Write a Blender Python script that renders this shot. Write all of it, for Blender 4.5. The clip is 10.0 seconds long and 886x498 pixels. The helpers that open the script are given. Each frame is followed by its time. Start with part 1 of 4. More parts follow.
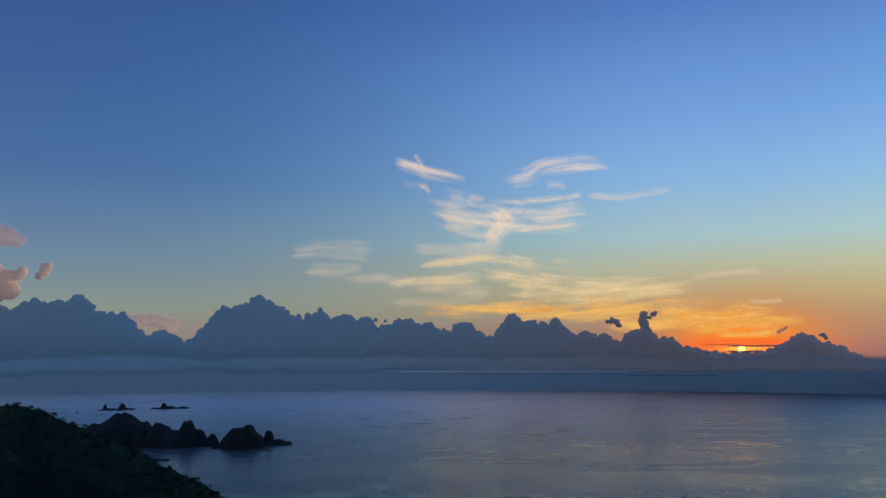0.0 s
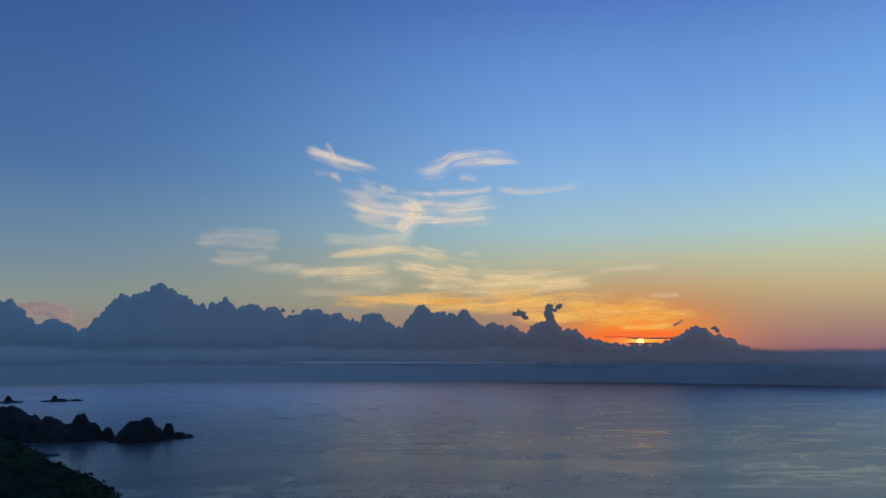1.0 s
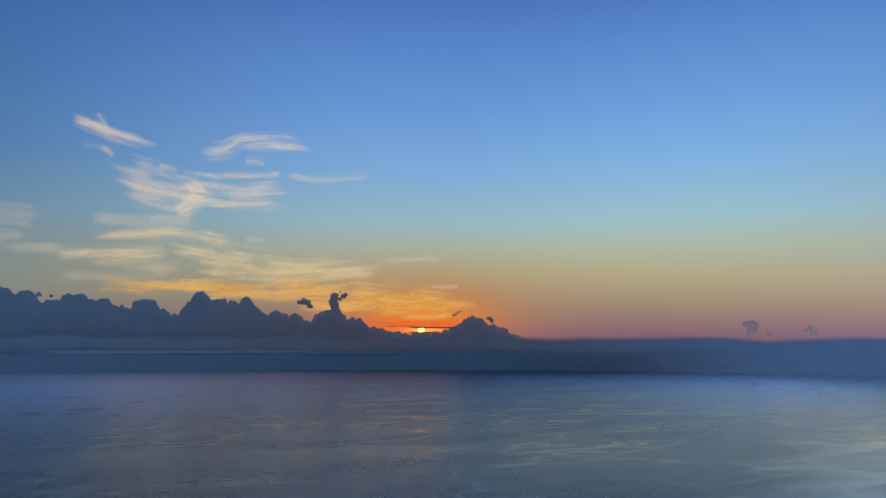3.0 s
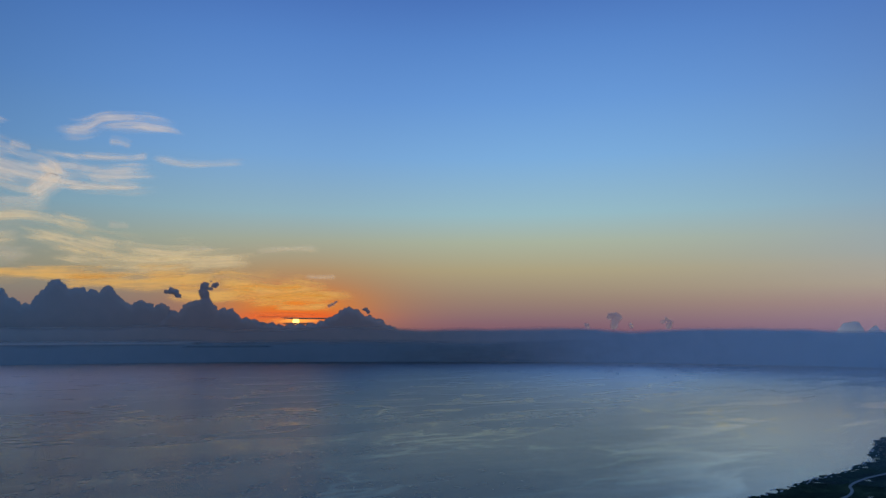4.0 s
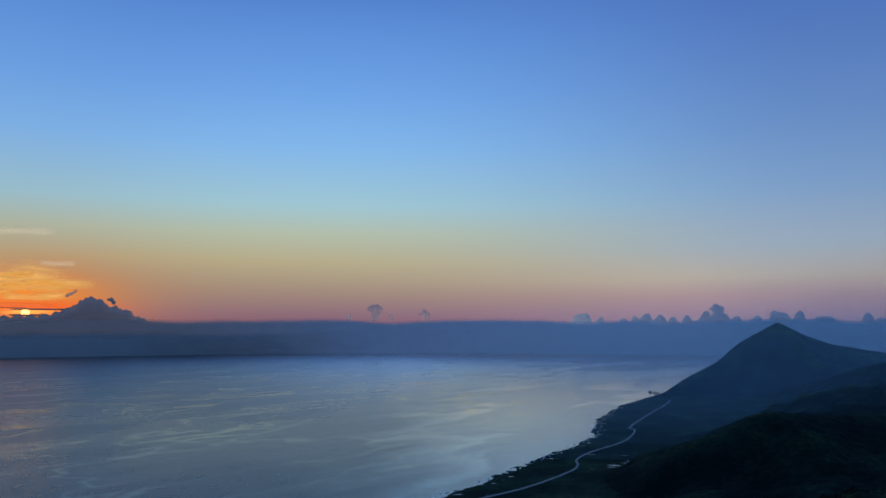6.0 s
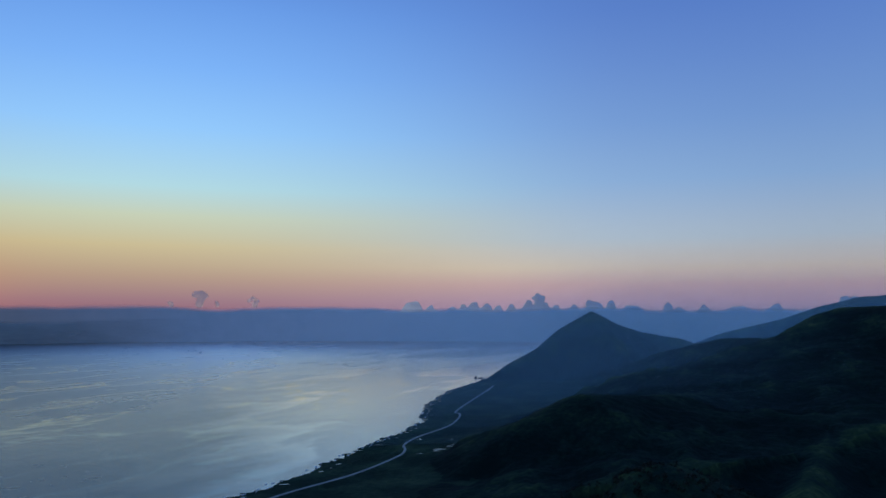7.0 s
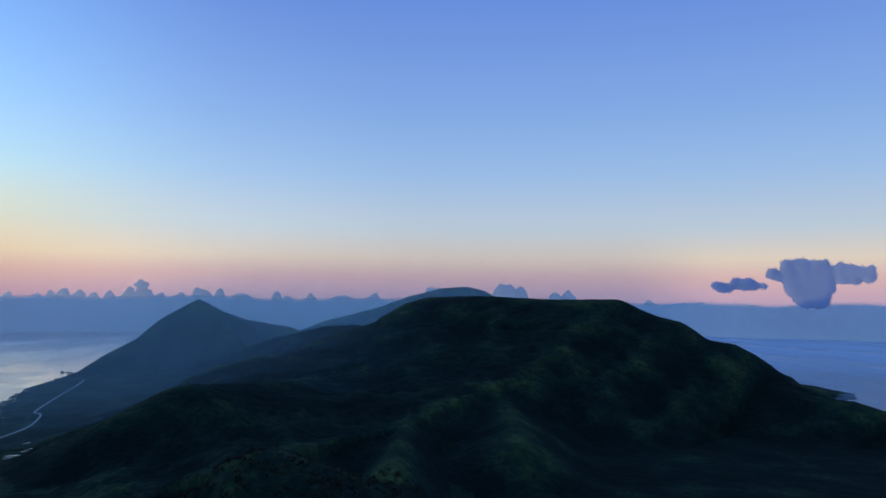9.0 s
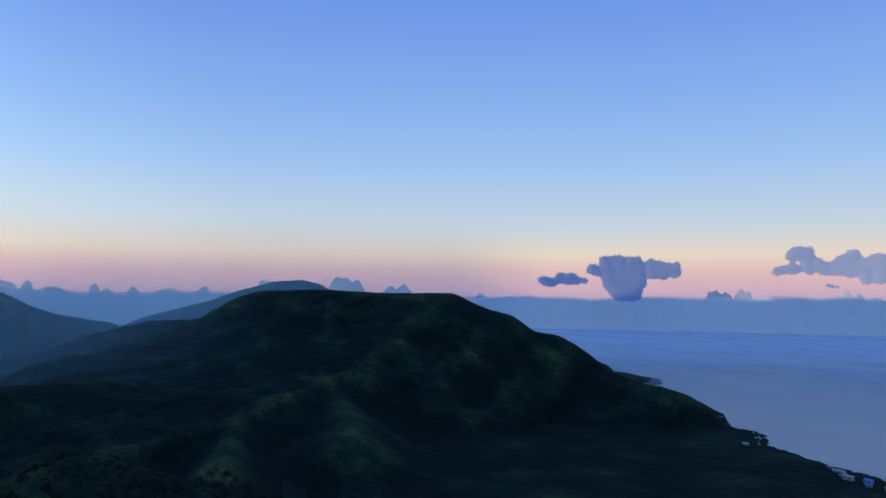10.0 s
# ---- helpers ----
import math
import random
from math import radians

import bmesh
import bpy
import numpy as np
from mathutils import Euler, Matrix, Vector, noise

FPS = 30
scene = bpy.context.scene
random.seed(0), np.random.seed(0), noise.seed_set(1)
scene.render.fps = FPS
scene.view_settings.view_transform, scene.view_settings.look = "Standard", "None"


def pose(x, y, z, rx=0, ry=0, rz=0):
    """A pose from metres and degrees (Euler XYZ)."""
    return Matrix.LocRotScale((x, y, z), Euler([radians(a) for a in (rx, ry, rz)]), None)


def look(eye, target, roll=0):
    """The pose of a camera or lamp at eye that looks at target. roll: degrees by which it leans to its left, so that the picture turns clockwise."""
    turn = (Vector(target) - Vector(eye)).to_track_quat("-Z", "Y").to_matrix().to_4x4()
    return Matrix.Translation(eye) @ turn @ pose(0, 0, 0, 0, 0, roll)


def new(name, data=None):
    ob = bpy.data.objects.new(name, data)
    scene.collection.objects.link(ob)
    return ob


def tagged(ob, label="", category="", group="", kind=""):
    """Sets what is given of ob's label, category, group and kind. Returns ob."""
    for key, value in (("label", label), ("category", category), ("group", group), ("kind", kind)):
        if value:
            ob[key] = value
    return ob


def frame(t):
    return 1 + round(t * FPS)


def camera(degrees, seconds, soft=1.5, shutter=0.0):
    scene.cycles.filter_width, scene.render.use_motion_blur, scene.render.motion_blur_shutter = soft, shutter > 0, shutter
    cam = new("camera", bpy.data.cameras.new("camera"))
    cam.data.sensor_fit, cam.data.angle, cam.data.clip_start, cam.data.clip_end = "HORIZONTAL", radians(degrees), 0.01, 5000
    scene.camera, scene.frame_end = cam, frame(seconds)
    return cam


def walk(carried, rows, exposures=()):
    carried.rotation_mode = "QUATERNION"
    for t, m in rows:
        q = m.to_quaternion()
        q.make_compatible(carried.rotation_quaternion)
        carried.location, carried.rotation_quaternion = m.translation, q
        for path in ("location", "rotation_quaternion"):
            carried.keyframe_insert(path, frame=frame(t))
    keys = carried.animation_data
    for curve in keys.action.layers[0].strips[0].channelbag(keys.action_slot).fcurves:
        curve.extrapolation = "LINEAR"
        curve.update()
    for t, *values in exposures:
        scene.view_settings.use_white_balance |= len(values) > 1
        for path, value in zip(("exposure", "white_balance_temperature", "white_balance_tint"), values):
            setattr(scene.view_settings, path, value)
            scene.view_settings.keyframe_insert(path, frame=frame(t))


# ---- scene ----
# ---- camera: a slow pan on one spot, held at arm's length ----
EYE = 178.0
cam = camera(61.3, 10.0)
PAN = [  # seconds, heading to the right, pitch up, roll
    (0.0, 0.0, 8.4, 0.0), (0.5, 3.25, 8.0, -0.03), (1.0, 6.92, 7.74, -0.15), (1.5, 10.65, 7.51, -0.26),
    (2.0, 14.47, 7.34, -0.3), (2.5, 18.68, 7.2, -0.25), (4.0, 32.68, 6.29, -0.16), (4.5, 37.17, 6.07, -0.22),
    (5.0, 41.57, 5.96, -0.24), (6.5, 56.46, 5.31, 0.01), (7.0, 63.5, 4.77, -0.23), (7.5, 71.08, 4.37, -0.65),
    (8.0, 78.62, 4.18, -0.77), (8.5, 85.85, 4.11, -0.66), (9.0, 92.72, 4.09, -0.6), (9.5, 99.31, 3.97, -0.56),
    (10.0, 105.2, 3.72, -0.57)]
ARM = 0.35
walk(cam, [(t, pose(ARM * math.sin(radians(a)), ARM * math.cos(radians(a)), EYE, 90 + p, r, -a)) for t, a, p, r in PAN],
     exposures=[(0.0, 0.03, 7000, 10), (1.5, 0.0, 6750, 10), (2.5, -0.12, 6550, 10), (4.0, -0.28, 6320, 10), (5.0, -0.32, 6200, 10), (6.5, 0.1, 6300, 10), (7.0, 0.23, 6500, 10), (7.5, 0.34, 6700, 10), (8.0, 0.43, 6850, 10), (8.5, 0.57, 7000, 10), (9.0, 0.66, 7020, 10), (10.0, 0.8, 7050, 10)])

# ---- sky and sun ----
SUN_AZ, SUN_EL = 21.6, 0.75


def srgb(r, g, b, k=1.0):
    """Linear colour from 0-255 display values, times k."""
    return tuple(k * ((c / 255 / 12.92) if c < 10.3 else ((c / 255 + 0.055) / 1.055) ** 2.4) for c in (r, g, b)) + (1.0,)


class Nodes:
    """Short hand for node trees."""

    def __init__(self, tree):
        self.tree = tree
        tree.nodes.clear()

    def add(self, kind, **settings):
        n = self.tree.nodes.new(kind)
        for key, value in settings.items():
            setattr(n, key, value)
        return n

    def put(self, socket, value):
        if isinstance(value, bpy.types.NodeSocket):
            self.tree.links.new(value, socket)
        else:
            socket.default_value = value

    def math(self, op, a, b=0.0, c=0.0):
        n = self.add("ShaderNodeMath", operation=op)
        for s, v in zip(n.inputs, (a, b, c)):
            self.put(s, v)
        return n.outputs[0]

    def span(self, value, a, b, c=0.0, d=1.0, smooth=False):
        n = self.add("ShaderNodeMapRange", interpolation_type="SMOOTHSTEP" if smooth else "LINEAR")
        for s, v in zip(n.inputs[:5], (value, a, b, c, d)):
            self.put(s, v)
        return n.outputs[0]

    def ramp(self, value, stops):
        n = self.add("ShaderNodeValToRGB")
        e = n.color_ramp.elements
        while len(e) < len(stops):
            e.new(0.5)
        for item, (at, colour) in zip(e, stops):
            item.position, item.color = at, colour
        self.put(n.inputs[0], value)
        return n.outputs[0]

    def mix(self, f, a, b, how="MIX"):
        n = self.add("ShaderNodeMix", data_type="RGBA", blend_type=how)
        for s, v in zip((n.inputs[0], n.inputs[6], n.inputs[7]), (f, a, b)):
            self.put(s, v)
        return n.outputs[2]

    def noise(self, vector, scale, detail=4.0, rough=0.55, out=0):
        n = self.add("ShaderNodeTexNoise")
        for key, v in (("Vector", vector), ("Scale", scale), ("Detail", detail), ("Roughness", rough)):
            self.put(n.inputs[key], v)
        return n.outputs[out]

    def place(self, vector, scale=(1, 1, 1), turn=0.0):
        n = self.add("ShaderNodeMapping")
        self.put(n.inputs[0], vector)
        n.inputs[2].default_value, n.inputs[3].default_value = (0, 0, radians(turn)), scale
        return n.outputs[0]

    def bump(self, height, strength, distance):
        n = self.add("ShaderNodeBump")
        for key, v in (("Height", height), ("Strength", strength), ("Distance", distance)):
            self.put(n.inputs[key], v)
        return n.outputs[0]

    def coords(self, kind="Object"):
        return self.add("ShaderNodeTexCoord").outputs[kind]

    def principled(self, **values):
        n = self.add("ShaderNodeBsdfPrincipled")
        for key, v in values.items():
            self.put(n.inputs[key.replace("_", " ")], v)
        return n.outputs[0]

    def surface(self, shader):
        self.tree.links.new(shader, self.add("ShaderNodeOutputMaterial").inputs[0])


def make_world():
    world = bpy.data.worlds.new("dawn sky")
    world.use_nodes = True
    scene.world = world
    n = Nodes(world.node_tree)
    vec = n.add("ShaderNodeVectorMath", operation="NORMALIZE")
    n.put(vec.inputs[0], n.coords("Generated"))
    sep = n.add("ShaderNodeSeparateXYZ")
    n.put(sep.inputs[0], vec.outputs[0])
    x, y, z = sep.outputs
    sa, ca = math.sin(radians(SUN_AZ)), math.cos(radians(SUN_AZ))
    ahead = n.math("ADD", n.math("MULTIPLY", x, sa), n.math("MULTIPLY", y, ca))
    beside = n.math("SUBTRACT", n.math("MULTIPLY", x, ca), n.math("MULTIPLY", y, sa))
    height = n.span(z, 0.0, 0.5)
    east = n.ramp(height, [(0.0, srgb(122, 88, 106)), (0.026, srgb(128, 101, 114)), (0.087, srgb(150, 131, 118)), (0.162, srgb(172, 162, 130)),
                           (0.237, srgb(170, 181, 162)), (0.31, srgb(153, 190, 202)), (0.456, srgb(127, 177, 227)), (0.6, srgb(108, 159, 224)),
                           (0.74, srgb(93, 142, 213)), (0.865, srgb(77, 120, 195)), (1.0, srgb(68, 108, 184))])
    south = n.ramp(height, [(0.0, srgb(178, 158, 190, 0.636)), (0.03, srgb(194, 166, 188, 0.64)), (0.07, srgb(208, 178, 184, 0.64)),
                            (0.115, srgb(213, 203, 194, 0.65)), (0.19, srgb(184, 203, 224, 0.620)), (0.34, srgb(153, 193, 244, 0.589)),
                            (0.484, srgb(135, 180, 248, 0.560)), (0.625, srgb(121, 167, 247, 0.545)), (0.75, srgb(109, 156, 245, 0.529)), (1.0, srgb(92, 140, 233, 0.514))])
    flat = n.math("DIVIDE", ahead, n.math("SQRT", n.math("SUBTRACT", 1.001, n.math("MULTIPLY", z, z))))
    sky = n.mix(n.span(flat, 0.55, 1.0, smooth=True), south, east)
    # a paler stretch of haze to the right of the sunrise
    pale = n.math("ADD", n.math("MULTIPLY", x, math.sin(radians(56))), n.math("MULTIPLY", y, math.cos(radians(56))))
    sky = n.mix(n.span(pale, 0.8, 1.0, 0.0, 1.0, smooth=True), sky, (1.2, 1.18, 1.12, 1), "MULTIPLY")
    # the north, the west and the zenith stay dim
    north = n.math("MULTIPLY", n.span(beside, 0.0, -0.7, 0.0, 0.75, smooth=True), n.span(ahead, -0.05, 0.45, smooth=True))
    clear = n.ramp(height, [(0.0, srgb(150, 118, 122)), (0.06, srgb(132, 128, 124)), (0.13, srgb(112, 138, 138)), (0.24, srgb(86, 122, 152)), (0.45, srgb(46, 92, 148)), (1.0, srgb(32, 70, 128))])
    sky = n.mix(north, sky, clear)
    west = n.math("MULTIPLY", n.span(ahead, -0.6, -0.97, smooth=True), 0.7)
    sky = n.mix(west, sky, srgb(84, 106, 144))
    sky = n.mix(n.span(z, 0.45, 0.9, smooth=True), sky, srgb(72, 116, 172))
    # glow round the rising sun
    for wide, tall, colour, lift in ((0.13, 0.05, (0.56, 0.22, 0.06, 1), 0.03), (0.075, 0.024, (0.90, 0.24, 0.02, 1), 0.032), (0.075, 0.009, (0.95, 0.08, 0.02, 1), 0.018), (0.028, 0.0032, (1.5, 0.65, 0.12, 1), 0.0135)):
        q = n.math("ADD", n.math("POWER", n.math("DIVIDE", beside, wide), 2.0),
                   n.math("POWER", n.math("DIVIDE", n.math("SUBTRACT", z, lift), tall), 2.0))
        g = n.math("MULTIPLY", n.math("EXPONENT", n.math("MULTIPLY", q, -1.0)), n.span(ahead, 0.0, 0.5))
        sky = n.mix(n.math("MULTIPLY", g, 0.82), sky, colour)
    nishita = n.add("ShaderNodeTexSky", sky_type="NISHITA", sun_disc=False, sun_elevation=radians(SUN_EL), sun_rotation=radians(SUN_AZ))
    sky = n.mix(0.004, sky, nishita.outputs[0], "ADD")
    back = n.add("ShaderNodeBackground")
    n.put(back.inputs[0], sky)
    n.put(back.inputs[1], 1.0)
    world.node_tree.links.new(back.outputs[0], n.add("ShaderNodeOutputWorld").inputs[0])


make_world()
scene.cycles.transparent_max_bounces = 24


def far(az, el, dist):
    """A place by heading, height angle and ground distance from the lookout."""
    return Vector((dist * math.sin(radians(az)), dist * math.cos(radians(az)), EYE + dist * math.tan(radians(el))))


lamp = new("sun", bpy.data.lights.new("sun", "SUN"))
lamp.data.energy, lamp.data.angle, lamp.data.color = 2.7, radians(0.5), (1.0, 0.78, 0.46)
lamp.matrix_world = look(far(SUN_AZ, 0.0, 4000), (0, 0, EYE))


# ---- materials ----
def material(name):
    m = bpy.data.materials.new(name)
    m.use_nodes = True
    return m, Nodes(m.node_tree)


def sea_material():
    m, n = material("sea water")
    at = n.coords()
    drift = n.place(at, (1, 1, 1), -25)
    warp = n.noise(drift, 0.0016, 3, 0.6, out=1)
    bent = n.add("ShaderNodeVectorMath", operation="MULTIPLY_ADD")
    n.put(bent.inputs[0], warp)
    bent.inputs[1].default_value = (500, 500, 0)
    n.put(bent.inputs[2], n.place(at, (1.0, 2.6, 1.0), 12))
    streak = n.noise(bent.outputs[0], 0.0013, 5, 0.55)
    slick = n.span(streak, 0.475, 0.525, smooth=True)
    fine = n.noise(at, 0.035, 3, 0.6)
    swell = n.noise(n.place(at, (1.0, 2.2, 1.0), 30), 0.012, 3, 0.55)
    ripple = n.noise(n.place(at, (1.0, 2.6, 1.0), 20), 0.11, 3, 0.6)
    sep = n.add("ShaderNodeSeparateXYZ")
    n.put(sep.inputs[0], at)
    # thin slick lines where currents meet
    thread = n.math("ABSOLUTE", n.math("SUBTRACT", n.noise(bent.outputs[0], 0.0022, 4, 0.5), 0.5))
    thread = n.span(thread, 0.002, 0.014, 1.0, 0.0, smooth=True)
    thread = n.math("MULTIPLY", thread, n.span(sep.outputs[1], -400.0, 0.0, 0.25, 1.0))
    # sheltered water under the land is calmer than the open sea
    lee = n.math("SUBTRACT", n.math("MULTIPLY", sep.outputs[0], 0.8), n.math("MULTIPLY", sep.outputs[1], 0.6))
    out = n.add("ShaderNodeVectorMath", operation="LENGTH")
    n.put(out.inputs[0], at)
    calm = n.span(n.math("MULTIPLY_ADD", streak, 0.6, n.math("DIVIDE", lee, n.math("ADD", out.outputs["Value"], 200.0))), 0.32, 0.68, smooth=True)
    calm = n.math("MAXIMUM", n.math("MULTIPLY", calm, n.span(sep.outputs[1], -300.0, 300.0, smooth=True)), n.span(sep.outputs[1], -300.0, -700.0, 0.0, 0.03, smooth=True))
    rough = n.math("ADD", n.span(slick, 0, 1, n.span(calm, 0, 1, 0.22, 0.08), n.span(calm, 0, 1, 0.25, 0.14)), n.math("MULTIPLY", fine, 0.04))
    rough = n.math("ADD", rough, n.math("MULTIPLY", n.span(out.outputs["Value"], 1200.0, 3800.0, 0.0, 0.2), n.span(calm, 0, 1, 1.0, 0.4)))
    rough = n.math("ADD", rough, n.span(sep.outputs[1], -100.0, -600.0, 0.0, 0.22))
    rough = n.math("MULTIPLY", rough, n.span(thread, 0, 1, 1.0, 0.6))
    h = n.math("ADD", n.math("MULTIPLY", swell, 0.45), n.math("MULTIPLY_ADD", fine, 0.18, n.math("MULTIPLY", ripple, 0.16)))
    lively = n.math("MULTIPLY", n.span(calm, 0, 1, 0.3, 0.09), n.span(out.outputs["Value"], 1200.0, 3800.0, 1.0, 0.2))
    lively = n.math("MULTIPLY", lively, n.span(thread, 0, 1, 1.0, 0.4))
    normal = n.bump(h, lively, 3.0)
    water = n.principled(Base_Color=(0.012, 0.028, 0.036, 1), Roughness=rough, IOR=1.25, Normal=normal)
    sheen = n.add("ShaderNodeBsdfAnisotropic")
    for key, value in (("Color", (1.0, 0.90, 0.85, 1)), ("Roughness", rough), ("Normal", normal)):
        n.put(sheen.inputs[key], value)
    mix = n.add("ShaderNodeMixShader")
    shine = n.math("MULTIPLY", calm, n.span(slick, 0, 1, 0.92, n.span(sep.outputs[1], -600.0, 0.0, 0.84, 0.5)))
    # a low eye sees far water as a mirror
    shine = n.math("MULTIPLY", shine, n.span(out.outputs["Value"], 450.0, 1500.0, 0.55, 1.0))
    still = n.span(n.math("DIVIDE", lee, out.outputs["Value"]), -0.3, -0.65, 0.22, 1.0)
    still = n.math("MAXIMUM", still, n.span(n.math("DIVIDE", lee, out.outputs["Value"]), -0.12, 0.22, 0.22, 1.0, smooth=True))
    shine = n.math("MAXIMUM", shine, n.math("MULTIPLY", still, n.span(out.outputs["Value"], 700.0, 3400.0, 0.0, 0.9, smooth=True)))
    shine = n.math("MAXIMUM", shine, n.span(sep.outputs[1], -100.0, -600.0, 0.0, 0.45))
    for socket, value in zip(mix.inputs, (shine, water, sheen.outputs[0])):
        n.put(socket, value)
    n.surface(mix.outputs[0])
    return m


def forest_material(name, stops):
    m, n = material(name)
    at = n.coords()
    big = n.noise(at, 0.014, 5, 0.62)
    crown = n.noise(at, 0.16, 3, 0.65)
    leaf = n.noise(at, 0.9, 2, 0.6)
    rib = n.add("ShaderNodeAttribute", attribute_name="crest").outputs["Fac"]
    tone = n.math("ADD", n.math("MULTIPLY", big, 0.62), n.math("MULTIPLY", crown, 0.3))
    # Ribs paler than gullies: vegetation, plus skylight painted into the colour.
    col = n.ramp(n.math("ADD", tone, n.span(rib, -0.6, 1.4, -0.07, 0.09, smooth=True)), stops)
    furrow = n.noise(n.place(at, (1.0, 1.0, 0.35)), 0.032, 5, 0.62)
    h = n.math("ADD", n.math("MULTIPLY", furrow, 4.0), n.math("ADD", crown, n.math("MULTIPLY", leaf, 0.3)))
    n.surface(n.principled(Base_Color=col, Roughness=1.0, Specular_IOR_Level=0.08, Normal=n.bump(h, 0.8, 3.0)))
    return m


def plain_material(name, dark, light, rough=0.85, scale=0.3, bump=0.3, **more):
    m, n = material(name)
    at = n.coords()
    f = n.math("ADD", n.math("MULTIPLY", n.noise(at, scale, 5, 0.65), 0.65), n.math("MULTIPLY", n.noise(at, scale * 7, 3, 0.6), 0.35))
    n.surface(n.principled(Base_Color=n.ramp(f, [(0.35, dark), (0.65, light)]), Roughness=rough, Normal=n.bump(f, bump, 0.3 / scale), **more))
    return m


def cloud_material(name, thin, tint=(1.0, 1.0, 1.0), rag=0.7, grain=(1.0, 1.0, 1.0), size=0.09, dawn_tint=False, most=1.0):
    """Cloud vapour: dense inside, ragged where it runs out at the rim. thin: how much light comes through from behind;
    tint: light, shade or haze painted into its colour.
    """
    m, n = material(name)
    at = n.coords()
    depth = n.add("ShaderNodeAttribute", attribute_name="vapour").outputs["Fac"]
    f = n.noise(at, 0.012, 5, 0.6)
    tuft = n.noise(n.place(at, grain), size, 5, 0.65)
    col = n.ramp(f, [(0.3, (0.74 * tint[0], 0.84 * tint[1], 0.84 * tint[2], 1)), (0.7, (0.82 * tint[0], 0.90 * tint[1], 0.90 * tint[2], 1))])
    if dawn_tint:  # dawn light painted by heading: dim blue north, warm at sunrise, pale beyond
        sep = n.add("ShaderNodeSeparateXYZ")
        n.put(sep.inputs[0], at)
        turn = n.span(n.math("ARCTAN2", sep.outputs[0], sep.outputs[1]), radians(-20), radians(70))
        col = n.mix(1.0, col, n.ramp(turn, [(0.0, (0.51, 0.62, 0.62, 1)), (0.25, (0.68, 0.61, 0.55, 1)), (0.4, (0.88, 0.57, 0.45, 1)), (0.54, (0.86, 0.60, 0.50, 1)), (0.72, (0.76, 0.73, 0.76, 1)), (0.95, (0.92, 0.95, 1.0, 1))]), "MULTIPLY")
    a = n.span(n.math("MULTIPLY_ADD", n.math("SUBTRACT", tuft, 0.5), rag, depth), 0.05, 0.75, 0.0, most, smooth=True)
    soft = n.add("ShaderNodeBsdfTranslucent")
    n.put(soft.inputs[0], col)
    plain = n.principled(Base_Color=col, Roughness=1.0, Specular_IOR_Level=0.0)
    body = n.add("ShaderNodeMixShader")
    for s, val in zip(body.inputs, (thin, plain, soft.outputs[0])):
        n.put(s, val)
    mix = n.add("ShaderNodeMixShader")
    for s, val in zip(mix.inputs, (a, n.add("ShaderNodeBsdfTransparent").outputs[0], body.outputs[0])):
        n.put(s, val)
    n.surface(mix.outputs[0])
    return m


def haze_material(name="painted distance haze", end=0.42, dense=0.065):
    """A blue see-through sheet that paints distance haze over the land; it thins out upwards and at its ends."""
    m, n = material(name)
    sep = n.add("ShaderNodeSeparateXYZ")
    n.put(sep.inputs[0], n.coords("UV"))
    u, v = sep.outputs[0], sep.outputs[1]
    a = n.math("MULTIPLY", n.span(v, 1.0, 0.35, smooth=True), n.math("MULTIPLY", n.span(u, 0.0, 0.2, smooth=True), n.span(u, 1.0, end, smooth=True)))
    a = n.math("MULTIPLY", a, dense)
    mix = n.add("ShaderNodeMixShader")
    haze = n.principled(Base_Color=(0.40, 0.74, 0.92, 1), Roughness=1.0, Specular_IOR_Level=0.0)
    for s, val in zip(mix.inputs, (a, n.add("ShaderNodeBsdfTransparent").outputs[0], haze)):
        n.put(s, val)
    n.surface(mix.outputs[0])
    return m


def far_sheen_material(name, colour):
    """A see-through tinted sheet that paints sky sheen on far water, drawn out in streaks along the horizon."""
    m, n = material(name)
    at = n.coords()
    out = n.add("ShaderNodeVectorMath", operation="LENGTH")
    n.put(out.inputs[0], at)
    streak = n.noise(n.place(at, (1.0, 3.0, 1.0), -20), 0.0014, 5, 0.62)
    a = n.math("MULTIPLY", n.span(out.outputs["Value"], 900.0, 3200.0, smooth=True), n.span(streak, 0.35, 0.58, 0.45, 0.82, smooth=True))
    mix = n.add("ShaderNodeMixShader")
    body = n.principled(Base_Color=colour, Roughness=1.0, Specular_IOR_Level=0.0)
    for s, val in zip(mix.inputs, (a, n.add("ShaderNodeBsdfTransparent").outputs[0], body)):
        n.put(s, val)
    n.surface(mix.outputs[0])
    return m


